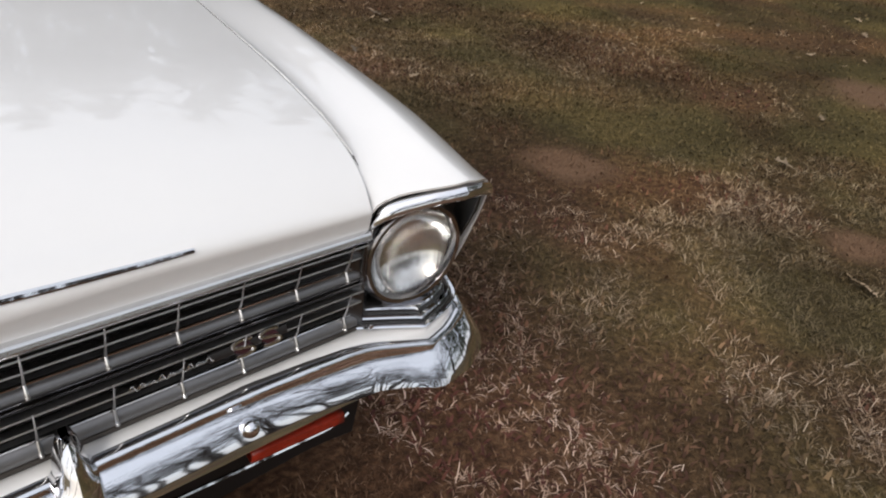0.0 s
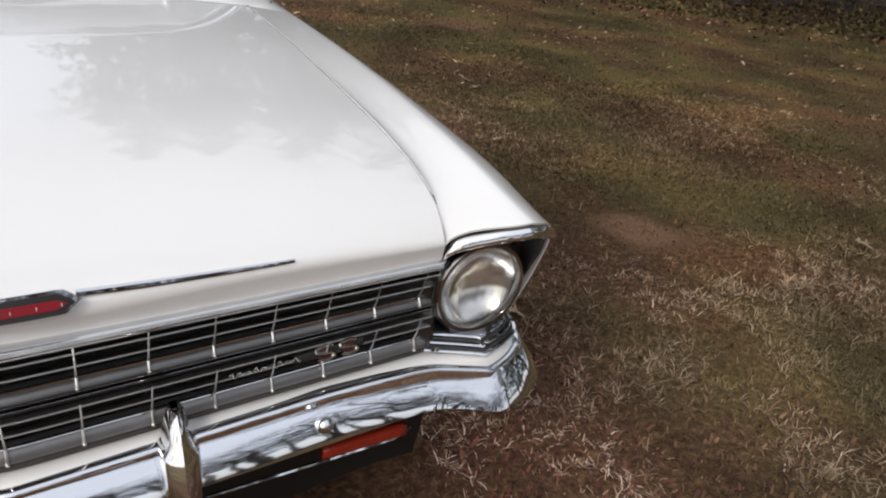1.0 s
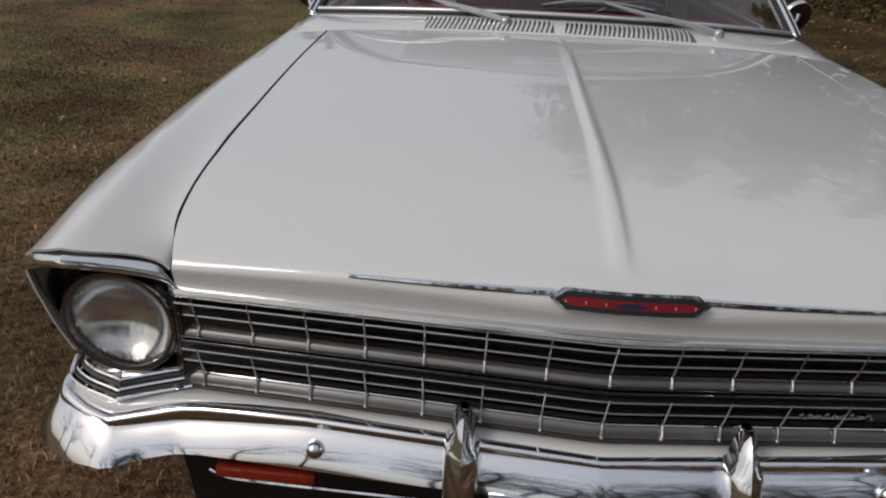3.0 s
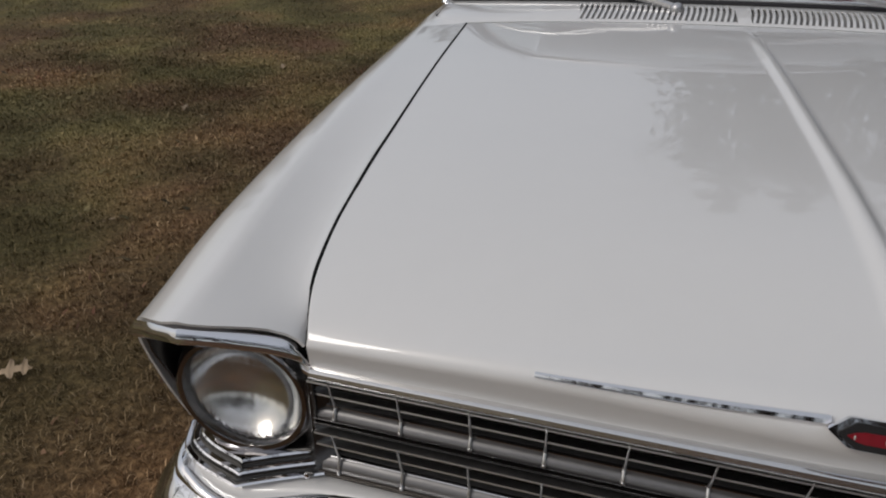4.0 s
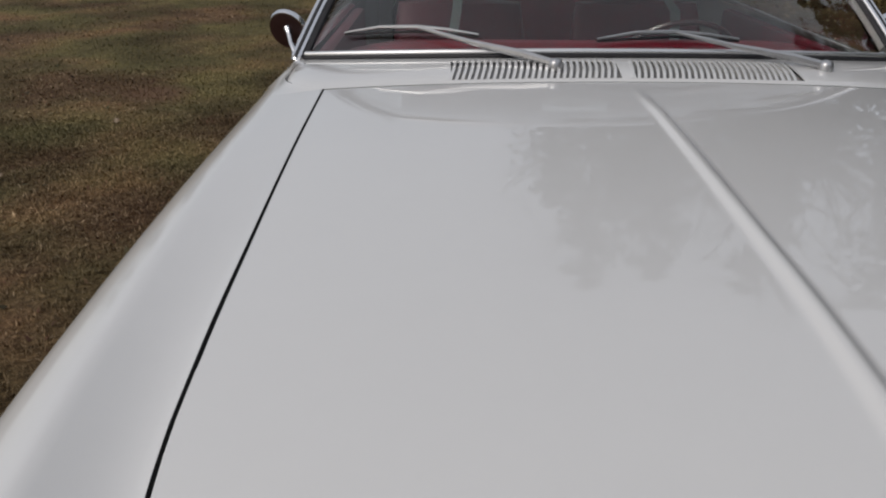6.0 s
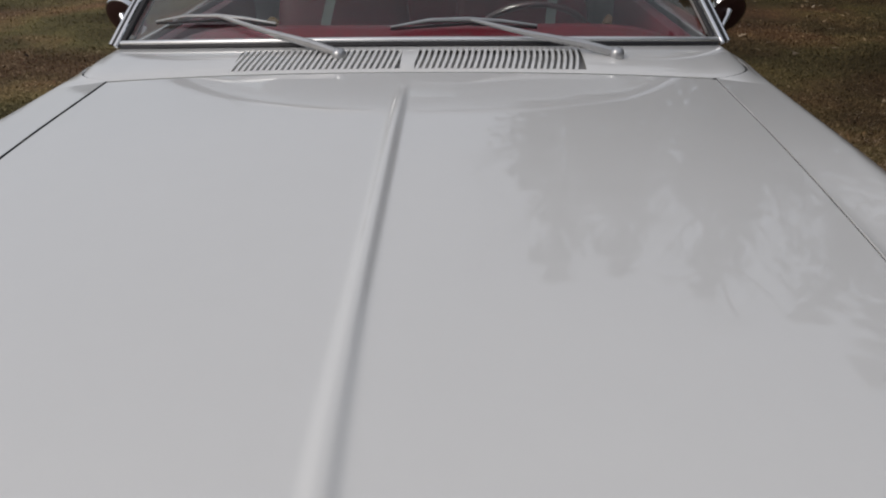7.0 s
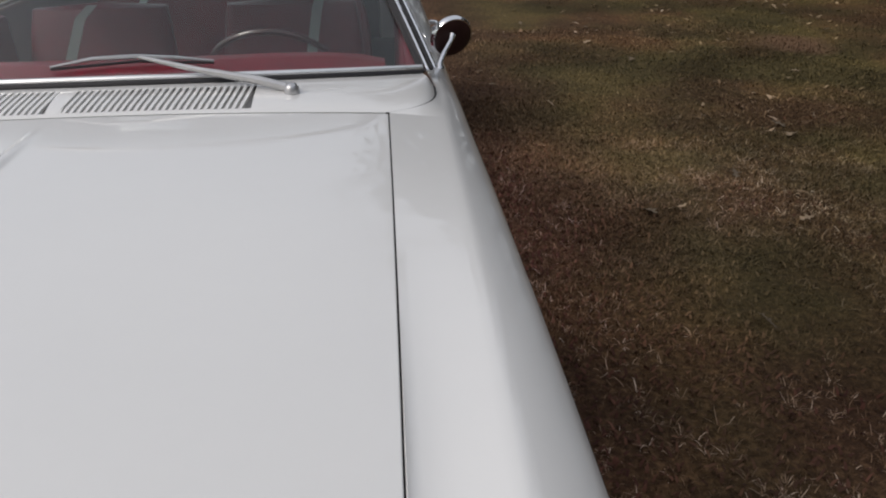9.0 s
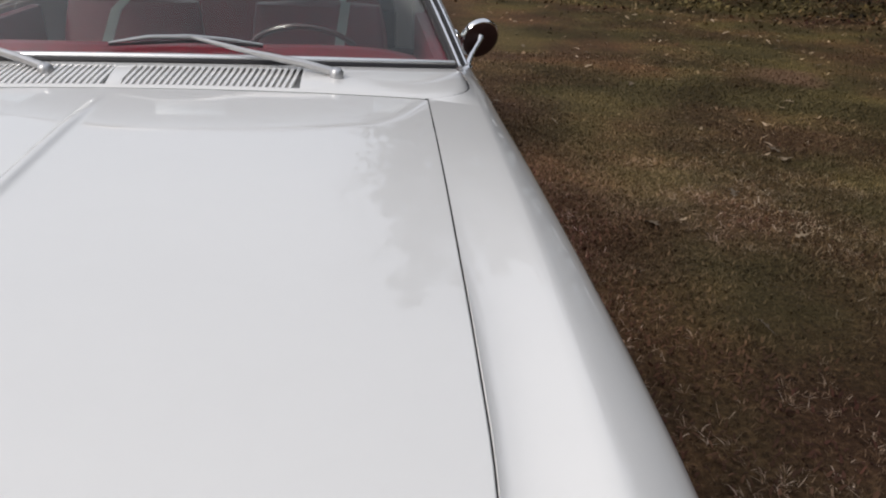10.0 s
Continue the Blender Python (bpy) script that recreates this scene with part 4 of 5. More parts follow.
def ground_material(name, blades):
    m, t, b = nodes_of(name)
    co = t.nodes.new("ShaderNodeNewGeometry")
    def n_at(scale, detail=4, off=0.0):
        mp = t.nodes.new("ShaderNodeMapping")
        mp.inputs["Location"].default_value = (off, off * 0.7, 0)
        n = t.nodes.new("ShaderNodeTexNoise")
        n.inputs["Scale"].default_value, n.inputs["Detail"].default_value = scale, detail
        link(t, co.outputs["Position"], mp.inputs[0])
        link(t, mp.outputs[0], n.inputs["Vector"])
        return n.outputs[0]
    if blades:
        src = co.outputs["Random Per Island"]
        dry = ramp(t, src, [(0.0, (0.050, 0.030, 0.017)), (0.45, (0.086, 0.056, 0.031)), (0.80, (0.128, 0.086, 0.049)), (0.94, (0.22, 0.155, 0.095)), (1.0, (0.36, 0.27, 0.175))])
        dry.name = "blade_tints"
        green = ramp(t, src, [(0.0, (0.048, 0.044, 0.020)), (0.5, (0.088, 0.079, 0.036)), (1.0, (0.160, 0.138, 0.070))])
    else:
        src = n_at(38, 6)
        dry = ramp(t, src, [(0.30, (0.040, 0.022, 0.012)), (0.5, (0.080, 0.047, 0.024)), (0.62, (0.125, 0.077, 0.040)), (0.75, (0.19, 0.122, 0.066))])
        green = ramp(t, src, [(0.3, (0.042, 0.037, 0.014)), (0.55, (0.074, 0.064, 0.024)), (0.75, (0.125, 0.108, 0.046))])
    patch = ramp(t, n_at(0.75, 6, 3.0), [(0.38, (0, 0, 0)), (0.57, (0.88, 0.88, 0.88))])
    sep = t.nodes.new("ShaderNodeSeparateXYZ")
    link(t, co.outputs["Position"], sep.inputs[0])
    side = t.nodes.new("ShaderNodeMath")
    side.operation = "ABSOLUTE"
    link(t, sep.outputs["X"], side.inputs[0])
    away = t.nodes.new("ShaderNodeMapRange")
    away.inputs[1].default_value, away.inputs[2].default_value = 1.2, 1.95
    link(t, side.outputs[0], away.inputs[0])
    mossy = t.nodes.new("ShaderNodeMath")
    mossy.operation = "MULTIPLY"
    link(t, patch.outputs[0], mossy.inputs[0])
    link(t, away.outputs[0], mossy.inputs[1])
    mix = t.nodes.new("ShaderNodeMix")
    mix.data_type = "RGBA"
    link(t, mossy.outputs[0], mix.inputs[0])
    link(t, dry.outputs[0], mix.inputs[6])
    link(t, green.outputs[0], mix.inputs[7])
    tone = ramp(t, n_at(1.1, 8, 11.0), [(0.34, (0.62, 0.58, 0.56)), (0.50, (1, 1, 1)), (0.62, (1.5, 1.44, 1.36))])
    mul = t.nodes.new("ShaderNodeMix")
    mul.data_type, mul.blend_type = "RGBA", "MULTIPLY"
    mul.inputs[0].default_value = 1.0
    link(t, mix.outputs[2], mul.inputs[6])
    link(t, tone.outputs[0], mul.inputs[7])
    drift = t.nodes.new("ShaderNodeMath")
    drift.operation = "MULTIPLY_ADD"
    drift.inputs[1].default_value = 3.0
    link(t, n_at(0.6, 4, 5.0), drift.inputs[0])
    link(t, sep.outputs["X"], drift.inputs[2])
    dr = t.nodes.new("ShaderNodeMapRange")
    dr.inputs[1].default_value, dr.inputs[2].default_value = -1.0, 6.0
    link(t, drift.outputs[0], dr.inputs[0])
    # drier, paler lawn at left; brightened beside the car to offset its shade
    side_tone = ramp(t, dr.outputs[0], [(0.0, (1.70, 1.72, 1.72)), (0.35, (1.22, 1.10, 1.10)), (0.5, (1.30, 1.14, 1.20)), (0.60, (1.04, 0.94, 0.97)), (0.72, (1.02, 0.94, 0.88)), (0.85, (1.0, 0.92, 0.84)), (1.0, (1.0, 0.92, 0.80))])
    toned = t.nodes.new("ShaderNodeMix")
    toned.data_type, toned.blend_type = "RGBA", "MULTIPLY"
    toned.inputs[0].default_value = 1.0
    link(t, mul.outputs[2], toned.inputs[6])
    link(t, side_tone.outputs[0], toned.inputs[7])
    # darker lawn round (2.0, 1.5) with a ragged edge
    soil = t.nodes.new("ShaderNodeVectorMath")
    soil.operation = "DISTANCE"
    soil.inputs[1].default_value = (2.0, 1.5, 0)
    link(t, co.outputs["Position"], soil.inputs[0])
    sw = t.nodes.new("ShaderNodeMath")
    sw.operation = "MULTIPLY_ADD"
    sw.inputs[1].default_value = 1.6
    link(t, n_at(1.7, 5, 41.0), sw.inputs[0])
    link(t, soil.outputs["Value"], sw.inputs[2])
    dark_patch = ramp(t, sw.outputs[0], [(0.0, (0.72, 0.71, 0.70)), (1.0, (1, 1, 1))])
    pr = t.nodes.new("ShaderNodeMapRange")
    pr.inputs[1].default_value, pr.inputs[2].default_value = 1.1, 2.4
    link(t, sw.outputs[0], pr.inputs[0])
    link(t, pr.outputs[0], dark_patch.inputs[0])
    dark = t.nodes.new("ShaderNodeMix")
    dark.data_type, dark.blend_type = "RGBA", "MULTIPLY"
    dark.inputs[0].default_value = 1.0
    link(t, toned.outputs[2], dark.inputs[6])
    link(t, dark_patch.outputs[0], dark.inputs[7])
    # straw patch by the door, its colour lightened further to offset the car's shadow
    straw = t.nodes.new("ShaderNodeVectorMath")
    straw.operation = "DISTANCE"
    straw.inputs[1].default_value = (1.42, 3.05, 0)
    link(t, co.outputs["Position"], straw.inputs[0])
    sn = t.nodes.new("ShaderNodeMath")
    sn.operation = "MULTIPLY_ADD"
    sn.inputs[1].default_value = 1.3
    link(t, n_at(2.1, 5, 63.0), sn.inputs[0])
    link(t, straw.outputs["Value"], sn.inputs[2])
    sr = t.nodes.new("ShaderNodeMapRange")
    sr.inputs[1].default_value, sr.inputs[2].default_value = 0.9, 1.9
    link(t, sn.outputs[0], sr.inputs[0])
    thatch_lift = ramp(t, sr.outputs[0], [(0.0, (2.05, 1.85, 2.0)), (1.0, (1, 1, 1))])
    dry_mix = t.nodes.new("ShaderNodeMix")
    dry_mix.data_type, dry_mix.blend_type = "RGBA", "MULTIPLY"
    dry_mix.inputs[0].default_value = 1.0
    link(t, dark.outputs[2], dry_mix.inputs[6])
    link(t, thatch_lift.outputs[0], dry_mix.inputs[7])
    mul = dry_mix
    wob = t.nodes.new("ShaderNodeMath")
    wob.operation = "MULTIPLY"
    wob.inputs[1].default_value = 0.75
    link(t, n_at(2.6, 5, 27.0), wob.inputs[0])
    near_ = None
    for cx, cy, wide in ((2.56, 1.40, 0.42), (3.15, 0.29, 0.30), (5.4, 1.3, 0.75), (-2.6, 5.2, 0.5), (4.3, 6.0, 0.7)):
        dv = t.nodes.new("ShaderNodeVectorMath")
        dv.operation = "DISTANCE"
        dv.inputs[1].default_value = (cx, cy, 0)
        link(t, co.outputs["Position"], dv.inputs[0])
        dd = t.nodes.new("ShaderNodeMath")
        dd.operation = "DIVIDE"
        dd.inputs[1].default_value = wide
        link(t, dv.outputs["Value"], dd.inputs[0])
        if near_ is None:
            near_ = dd
        else:
            mn = t.nodes.new("ShaderNodeMath")
            mn.operation = "MINIMUM"
            link(t, near_.outputs[0], mn.inputs[0])
            link(t, dd.outputs[0], mn.inputs[1])
            near_ = mn
    off = t.nodes.new("ShaderNodeMath")
    off.operation = "ADD"
    link(t, near_.outputs[0], off.inputs[0])
    link(t, wob.outputs[0], off.inputs[1])
    clay = ramp(t, off.outputs[0], [(0.62, (0.85, 0.85, 0.85)), (1.0, (0, 0, 0))])
    bare = t.nodes.new("ShaderNodeMix")
    bare.data_type = "RGBA"
    bare.inputs[7].default_value = (0.17, 0.10, 0.060, 1)
    link(t, clay.outputs[0], bare.inputs[0])
    link(t, mul.outputs[2], bare.inputs[6])
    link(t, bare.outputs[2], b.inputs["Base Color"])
    b.inputs["Roughness"].default_value = 0.9
    b.inputs["Specular IOR Level"].default_value = 0.2
    if not blades:
        add_bump(t, b, n_at(70, 5), 0.8, 0.02)
    return m


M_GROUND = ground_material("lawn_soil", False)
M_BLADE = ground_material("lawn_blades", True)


def spread(n, near, far):
    """Even steps near the middle that grow to the far distance."""
    s = np.linspace(-1, 1, n)
    k = math.asinh(far / near)
    return near * np.sinh(k * s)


gx, gy = spread(181, 2.0, 700), spread(181, 2.0, 700) + 2.5
gv = [(x, y, swell(x, y) if abs(x) < 30 and abs(y) < 30 else 0.0) for y in gy for x in gx]
gm = bpy.data.meshes.new("ground")
gm.from_pydata(gv, [], [(j * 181 + i, j * 181 + i + 1, (j + 1) * 181 + i + 1, (j + 1) * 181 + i) for j in range(180) for i in range(180)])
gm.polygons.foreach_set("use_smooth", [True] * len(gm.polygons))
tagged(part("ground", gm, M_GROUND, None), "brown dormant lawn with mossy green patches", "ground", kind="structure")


def blade_mesh(name, roots, height, width, lean, material, label):
    """Many bent blades in one mesh: five corners and a quad and a triangle each."""
    n = len(roots)
    ang = np.random.rand(n) * 2 * np.pi
    dx, dy = np.cos(ang), np.sin(ang)
    sx, sy = -dy, dx
    h, w, l = height(n), width(n), lean(n)
    v = np.zeros((n, 5, 3))
    for k, sgn in ((0, -1), (1, 1)):
        v[:, k, 0], v[:, k, 1], v[:, k, 2] = roots[:, 0] + sgn * sx * w, roots[:, 1] + sgn * sy * w, roots[:, 2] - 0.004
    for k, sgn in ((2, 1), (3, -1)):
        v[:, k, 0] = roots[:, 0] + dx * l * 0.45 + sgn * sx * w * 0.8
        v[:, k, 1] = roots[:, 1] + dy * l * 0.45 + sgn * sy * w * 0.8
        v[:, k, 2] = roots[:, 2] + h * 0.7
    v[:, 4, 0], v[:, 4, 1], v[:, 4, 2] = roots[:, 0] + dx * l, roots[:, 1] + dy * l, roots[:, 2] + h
    base = np.arange(n) * 5
    loops = np.stack([base, base + 1, base + 2, base + 3, base + 3, base + 2, base + 4], 1).ravel()
    me = bpy.data.meshes.new(name)
    me.vertices.add(n * 5)
    me.vertices.foreach_set("co", v.ravel())
    me.loops.add(n * 7)
    me.loops.foreach_set("vertex_index", loops.astype(np.int32))
    me.polygons.add(n * 2)
    start = np.stack([np.arange(n) * 7, np.arange(n) * 7 + 4], 1).ravel()
    me.polygons.foreach_set("loop_start", start.astype(np.int32))
    me.update(calc_edges=True)
    ob = part(name, me, material, None)
    return tagged(ob, label, "grass", kind="stuff")


rng = np.random.default_rng(5)


def scatter(n, x0, x1, y0, y1, clear=True):
    p = np.stack([rng.uniform(x0, x1, n), rng.uniform(y0, y1, n)], 1)
    if clear:
        p = p[~((np.abs(p[:, 0]) < 0.80) & (p[:, 1] > 0.35) & (p[:, 1] < 4.4))]
    return np.array([(x, y, swell(x, y)) for x, y in p])


near = np.concatenate([scatter(120000, 0.6, 4.2, -1.0, 4.5), scatter(110000, -4.2, -0.6, -0.6, 4.5), scatter(16000, -0.9, 0.9, -0.6, 0.6)])
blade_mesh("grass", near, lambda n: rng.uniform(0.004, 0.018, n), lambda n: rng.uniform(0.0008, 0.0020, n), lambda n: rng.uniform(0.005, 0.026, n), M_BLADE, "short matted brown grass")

def tuft_mesh(name, clumps, size, material, label):
    """Star-like clumps of thin curled blades, six to fourteen blades a clump, in one mesh."""
    vs, fs = [], []
    for cx, cy, cz in clumps:
        big = size * rng.uniform(0.55, 1.25)
        tilt = rng.uniform(0, 2 * math.pi)
        for _ in range(int(rng.integers(5, 13))):
            a = rng.uniform(0, 2 * math.pi)
            d = np.array((math.cos(a), math.sin(a), 0.0))
            q = np.array((-d[1], d[0], 0.0))
            length, w = big * rng.uniform(0.45, 1.15), rng.uniform(0.0007, 0.0016)
            up, curl = rng.uniform(0.25, 1.0), rng.uniform(-0.45, 0.45)
            root = np.array((cx, cy, cz - 0.003)) + d * rng.uniform(0.0, 0.010) + np.array((math.cos(tilt), math.sin(tilt), 0)) * rng.normal(0, 0.012)
            i = len(vs)
            for u, lift, k in ((0.0, 0.0, 1.0), (0.35, 0.55, 1.0), (0.72, 0.92, 0.8)):
                p = root + d * length * u + q * length * curl * u * u + np.array((0, 0, length * up * lift * 0.8))
                vs += [tuple(p - q * w * k), tuple(p + q * w * k)]
            vs.append(tuple(root + d * length + q * length * curl + np.array((0, 0, length * up * rng.uniform(0.55, 0.95)))))
            fs += [(i, i + 1, i + 3, i + 2), (i + 2, i + 3, i + 5, i + 4), (i + 4, i + 5, i + 6)]
    me = bpy.data.meshes.new(name)
    me.from_pydata(vs, [], fs)
    return tagged(part(name, me, material, None), label, "grass", kind="stuff")


far_lawn = np.concatenate([scatter(45000, 0.9, 4.5, 2.2, 7.0), scatter(80000, 3.4, 10.5, -1.5, 11.0), scatter(26000, -5.0, -0.9, 2.5, 6.0), scatter(60000, -10.5, -1.0, 4.0, 12.0)])
blade_mesh("coarse_grass", far_lawn, lambda n: rng.uniform(0.004, 0.020, n), lambda n: rng.uniform(0.0015, 0.0045, n), lambda n: rng.uniform(0.012, 0.050, n), M_BLADE, "coarse matted brown grass")

# pale straw tufts
M_STRAW = ground_material("straw_blades", True)
for nd in M_STRAW.node_tree.nodes:
    if nd.name == "blade_tints":
        for e, c in zip(nd.color_ramp.elements, ((0.17, 0.115, 0.08), (0.34, 0.26, 0.18), (0.50, 0.41, 0.30), (0.64, 0.56, 0.44), (0.75, 0.68, 0.56))):
            e.color = (*c, 1)
def clumps(count, x0, x1, y0, y1, bias, worn=0.8):
    """Feet of small clumps, thick where the lawn is thick and few on worn or darker spots."""
    out = []
    for cx, cy, cz in scatter(count, x0, x1, y0, y1):
        if 0.6 * noise.noise((cx * 0.9, cy * 0.9, 20)) + 0.6 * noise.noise((cx * 3.4, cy * 3.4, 4)) + bias < 0.25 * rng.random():
            continue
        if any(math.hypot(cx - px_, cy - py_) < rr * (0.8 + 0.5 * noise.noise((cx * 3, cy * 3, 1))) for px_, py_, rr in ((2.56, 1.40, 0.30), (3.15, 0.29, 0.24), (5.4, 1.3, 0.5))):
            continue
        if rng.random() < worn * math.exp(-((cx - 2.15) / 0.55) ** 2 - ((cy - 1.75) / 0.75) ** 2):
            continue
        out.append((cx, cy, cz))
    return out


def tufts(count, x0, x1, y0, y1, least, bias):
    """Roots of short blades in small clumps."""
    out = []
    for cx, cy, cz in clumps(count, x0, x1, y0, y1, bias):
        out += [(cx + a, cy + b, cz) for a, b in rng.normal(0, 0.006, (rng.integers(least, least * 3), 2))]
    return out


pale = clumps(3300, 0.9, 3.2, -1.3, 0.9, 0.26) + clumps(3000, 1.4, 4.2, -1.0, 1.5, 0.22) + clumps(700, 0.9, 3.8, 1.2, 3.2, 0.0) + clumps(900, 1.2, 6.5, 0.0, 7.0, 0.0) + clumps(450, 3.5, 9.0, 1.0, 9.5, 0.0) + clumps(1100, 0.3, 6.5, -3.2, -0.6, 0.05) + clumps(900, 0.3, 8.0, -6.0, -2.0, -0.05) + clumps(1200, -7.0, 1.0, -6.0, -0.8, -0.12) + clumps(1900, 2.4, 5.6, -1.0, 3.4, 0.16)
for mid, wide, n in (((3.5, 2.85), (0.70, 0.50), 1300), ((2.3, 3.2), (0.42, 0.32), 420), ((1.30, 1.6), (0.20, 0.8), 200)):
    pale += [(cx, cy, swell(cx, cy)) for cx, cy in rng.normal(0, 1, (n, 2)) * wide + mid]
tuft_mesh("straw_tufts", pale, 0.036, M_STRAW, "pale curled straw tufts in the lawn")
stub = tufts(13000, -4.5, -0.9, -0.6, 4.5, 4, 0.40) + tufts(5000, -9.0, -1.0, 3.0, 10.0, 3, 0.2) + tufts(4200, 0.98, 2.0, 1.7, 4.7, 4, 0.5) + tufts(6500, 2.4, 5.2, 1.8, 3.8, 4, 0.35)
M_STUB = M_BLADE.copy()
for nd in M_STUB.node_tree.nodes:
    if nd.name == "blade_tints":
        for e, c in zip(nd.color_ramp.elements, ((0.05, 0.029, 0.016), (0.105, 0.066, 0.036), (0.17, 0.112, 0.062), (0.25, 0.175, 0.10), (0.34, 0.255, 0.16))):
            e.color = (*c, 1)
tuft_mesh("tan_tufts", clumps(3600, -3.4, -0.95, -0.6, 3.2, 0.20) + clumps(1500, 1.0, 2.6, 1.0, 4.2, 0.15), 0.030, M_STUB, "tan curled tufts in the lawn")
blade_mesh("stubble", np.array(stub), lambda n: rng.uniform(0.006, 0.026, n), lambda n: rng.uniform(0.0010, 0.0024, n), lambda n: rng.uniform(0.008, 0.030, n), M_STUB, "tan stubble clumps in the lawn")


def flakes(name, roots, size, stops, label):
    """Small curled leaf scraps lying flat."""
    m = M_BLADE.copy()
    for nd in m.node_tree.nodes:
        if nd.name == "blade_tints":
            for e, c in zip(nd.color_ramp.elements, stops):
                e.color = (*c, 1)
    ob = blade_mesh(name, roots, lambda n: rng.uniform(0.002, 0.016, n), lambda n: rng.uniform(0.14, 0.30, n) * size, lambda n: rng.uniform(0.6, 1.3, n) * size, m, label)
    ob["category"] = "leaves"


lift = np.array([0, 0, 0.010])
flakes("red_leaf_scraps", np.concatenate([scatter(5200, 0.9, 4.5, -1.2, 4.0), scatter(3600, 0.9, 1.9, -0.3, 3.6), scatter(1500, -5, -0.9, 0.0, 6.0)]) + lift, 0.022, ((0.055, 0.025, 0.020), (0.085, 0.038, 0.028), (0.11, 0.050, 0.035), (0.14, 0.068, 0.046), (0.19, 0.10, 0.066)), "red-brown leaf scraps among the grass")
far_r = scatter(2600, 2.0, 11.0, 2.5, 11.0)
far_r = far_r[rng.random(len(far_r)) < np.clip((far_r[:, 0] * 0.62 + far_r[:, 1] * 0.78 - 3.0) / 8.0, 0.05, 1.0)]
flakes("pale_leaf_scraps", far_r + lift, 0.060, ((0.10, 0.060, 0.038), (0.19, 0.13, 0.085), (0.30, 0.22, 0.15), (0.42, 0.34, 0.26), (0.52, 0.46, 0.38)), "pale dry leaves scattered on the lawn")
flakes("dark_leaf_scraps", scatter(420, -9.0, -1.5, 1.5, 10.5) + lift, 0.050, ((0.010, 0.007, 0.006), (0.014, 0.010, 0.008), (0.02, 0.013, 0.010), (0.03, 0.02, 0.014), (0.05, 0.03, 0.02)), "dark wet leaves scattered on the lawn")

# ---- fallen oak leaves ----
M_LEAF = mat("dry_leaf", (0.34, 0.25, 0.16), 0.7, 0, 0, 0.25, 30, 0.3, 300, 0.002)
oi = M_LEAF.node_tree.nodes.new("ShaderNodeObjectInfo")
hs = M_LEAF.node_tree.nodes.new("ShaderNodeHueSaturation")
mr = M_LEAF.node_tree.nodes.new("ShaderNodeMapRange")
mr.inputs[3].default_value, mr.inputs[4].default_value = 0.30, 1.1
bsdf = M_LEAF.node_tree.nodes["Principled BSDF"]
src = bsdf.inputs["Base Color"].links[0].from_socket
link(M_LEAF.node_tree, oi.outputs["Random"], mr.inputs[0])
link(M_LEAF.node_tree, mr.outputs[0], hs.inputs["Value"])
link(M_LEAF.node_tree, src, hs.inputs["Color"])
link(M_LEAF.node_tree, hs.outputs[0], bsdf.inputs["Base Color"])


def oak_leaf(seed, length=0.11):
    """A lobed, curled leaf with a stalk."""
    r = random.Random(seed)
    n, rows = 27, []
    for k in range(n):
        t_ = k / (n - 1)
        lobes = max(0.0, math.cos(t_ * math.pi * 5.2 + r.uniform(-0.25, 0.25)))
        w = length * 0.36 * math.sin(math.pi * min(1, t_ * 0.95 + 0.04)) ** 0.6 * (0.34 + 0.70 * lobes) * r.uniform(0.85, 1.15)
        y = (t_ - 0.4) * length
        lift = 0.010 * math.sin(t_ * 3 + r.uniform(-0.3, 0.3)) + 0.012 * t_ * t_
        cur = r.uniform(0.15, 0.6)
        rows.append([(-w, y + 0.2 * w, lift + cur * w * 0.6), (-w * 0.5, y + 0.1 * w, lift + cur * w * 0.15), (0, y, lift), (w * 0.5, y + 0.1 * w, lift + cur * w * 0.15), (w, y + 0.2 * w, lift + cur * w * 0.5)])
    stalk = tube([(0, -0.4 * length, 0.004), (0.004, -0.62 * length, 0.003)], 0.0012, 4)
    return join(sheet(rows), stalk)


leaf_kinds = []
for k in range(5):
    ob = part("fallen_leaf", oak_leaf(k), M_LEAF, None, "", 0.0006)
    tagged(ob, "dry curled tan oak leaf lying on the grass", "leaf", "fallen leaves on the lawn")
    leaf_kinds.append(ob)
spots = [(1.867, 2.75, 0.95), (1.999, 2.78, 0.85), (2.46, 3.18, 0.8), (2.685, 4.05, 0.75), (2.92, 3.75, 0.9), (3.04, 3.70, 0.95), (3.06, 3.90, 0.8), (2.69, 5.53, 0.8), (4.15, 6.44, 0.9), (2.54, 6.24, 0.7), (1.66, 5.28, 0.6), (1.96, 1.844, 0.7), (1.506, 0.912, 1.0), (2.805, 0.113, 1.0), (-1.913, 0.852, 0.9), (-3.09, 2.01, 0.9), (2.543, 2.625, 0.6), (3.6, 0.9, 1.0), (-2.567, 4.412, 0.8)]
lr = random.Random(3)
while len(spots) < 150:
    x, y = lr.uniform(-7, 9), lr.uniform(-0.8, 10)
    if abs(x) < 1.3 and y < 5:
        continue
    if x < 0 and lr.random() < 0.75:
        continue
    if lr.random() < smooth(-2, 8, x + 0.5 * (y - 4)) + 0.05 and not (1.2 < x < 4 and y < 4.2):
        spots.append((x, y, lr.uniform(0.45, 0.85)))
for k, (x, y, sc) in enumerate(spots):
    m = pose(x, y, swell(x, y) + 0.020, lr.uniform(-25, 25), lr.uniform(-25, 25), lr.uniform(0, 360)) @ Matrix.Scale(sc, 4)
    if k < 5:
        leaf_kinds[k].matrix_basis = m
    else:
        o = copy_thing(leaf_kinds[k % 5], m)
        o.scale = (sc, sc, sc)

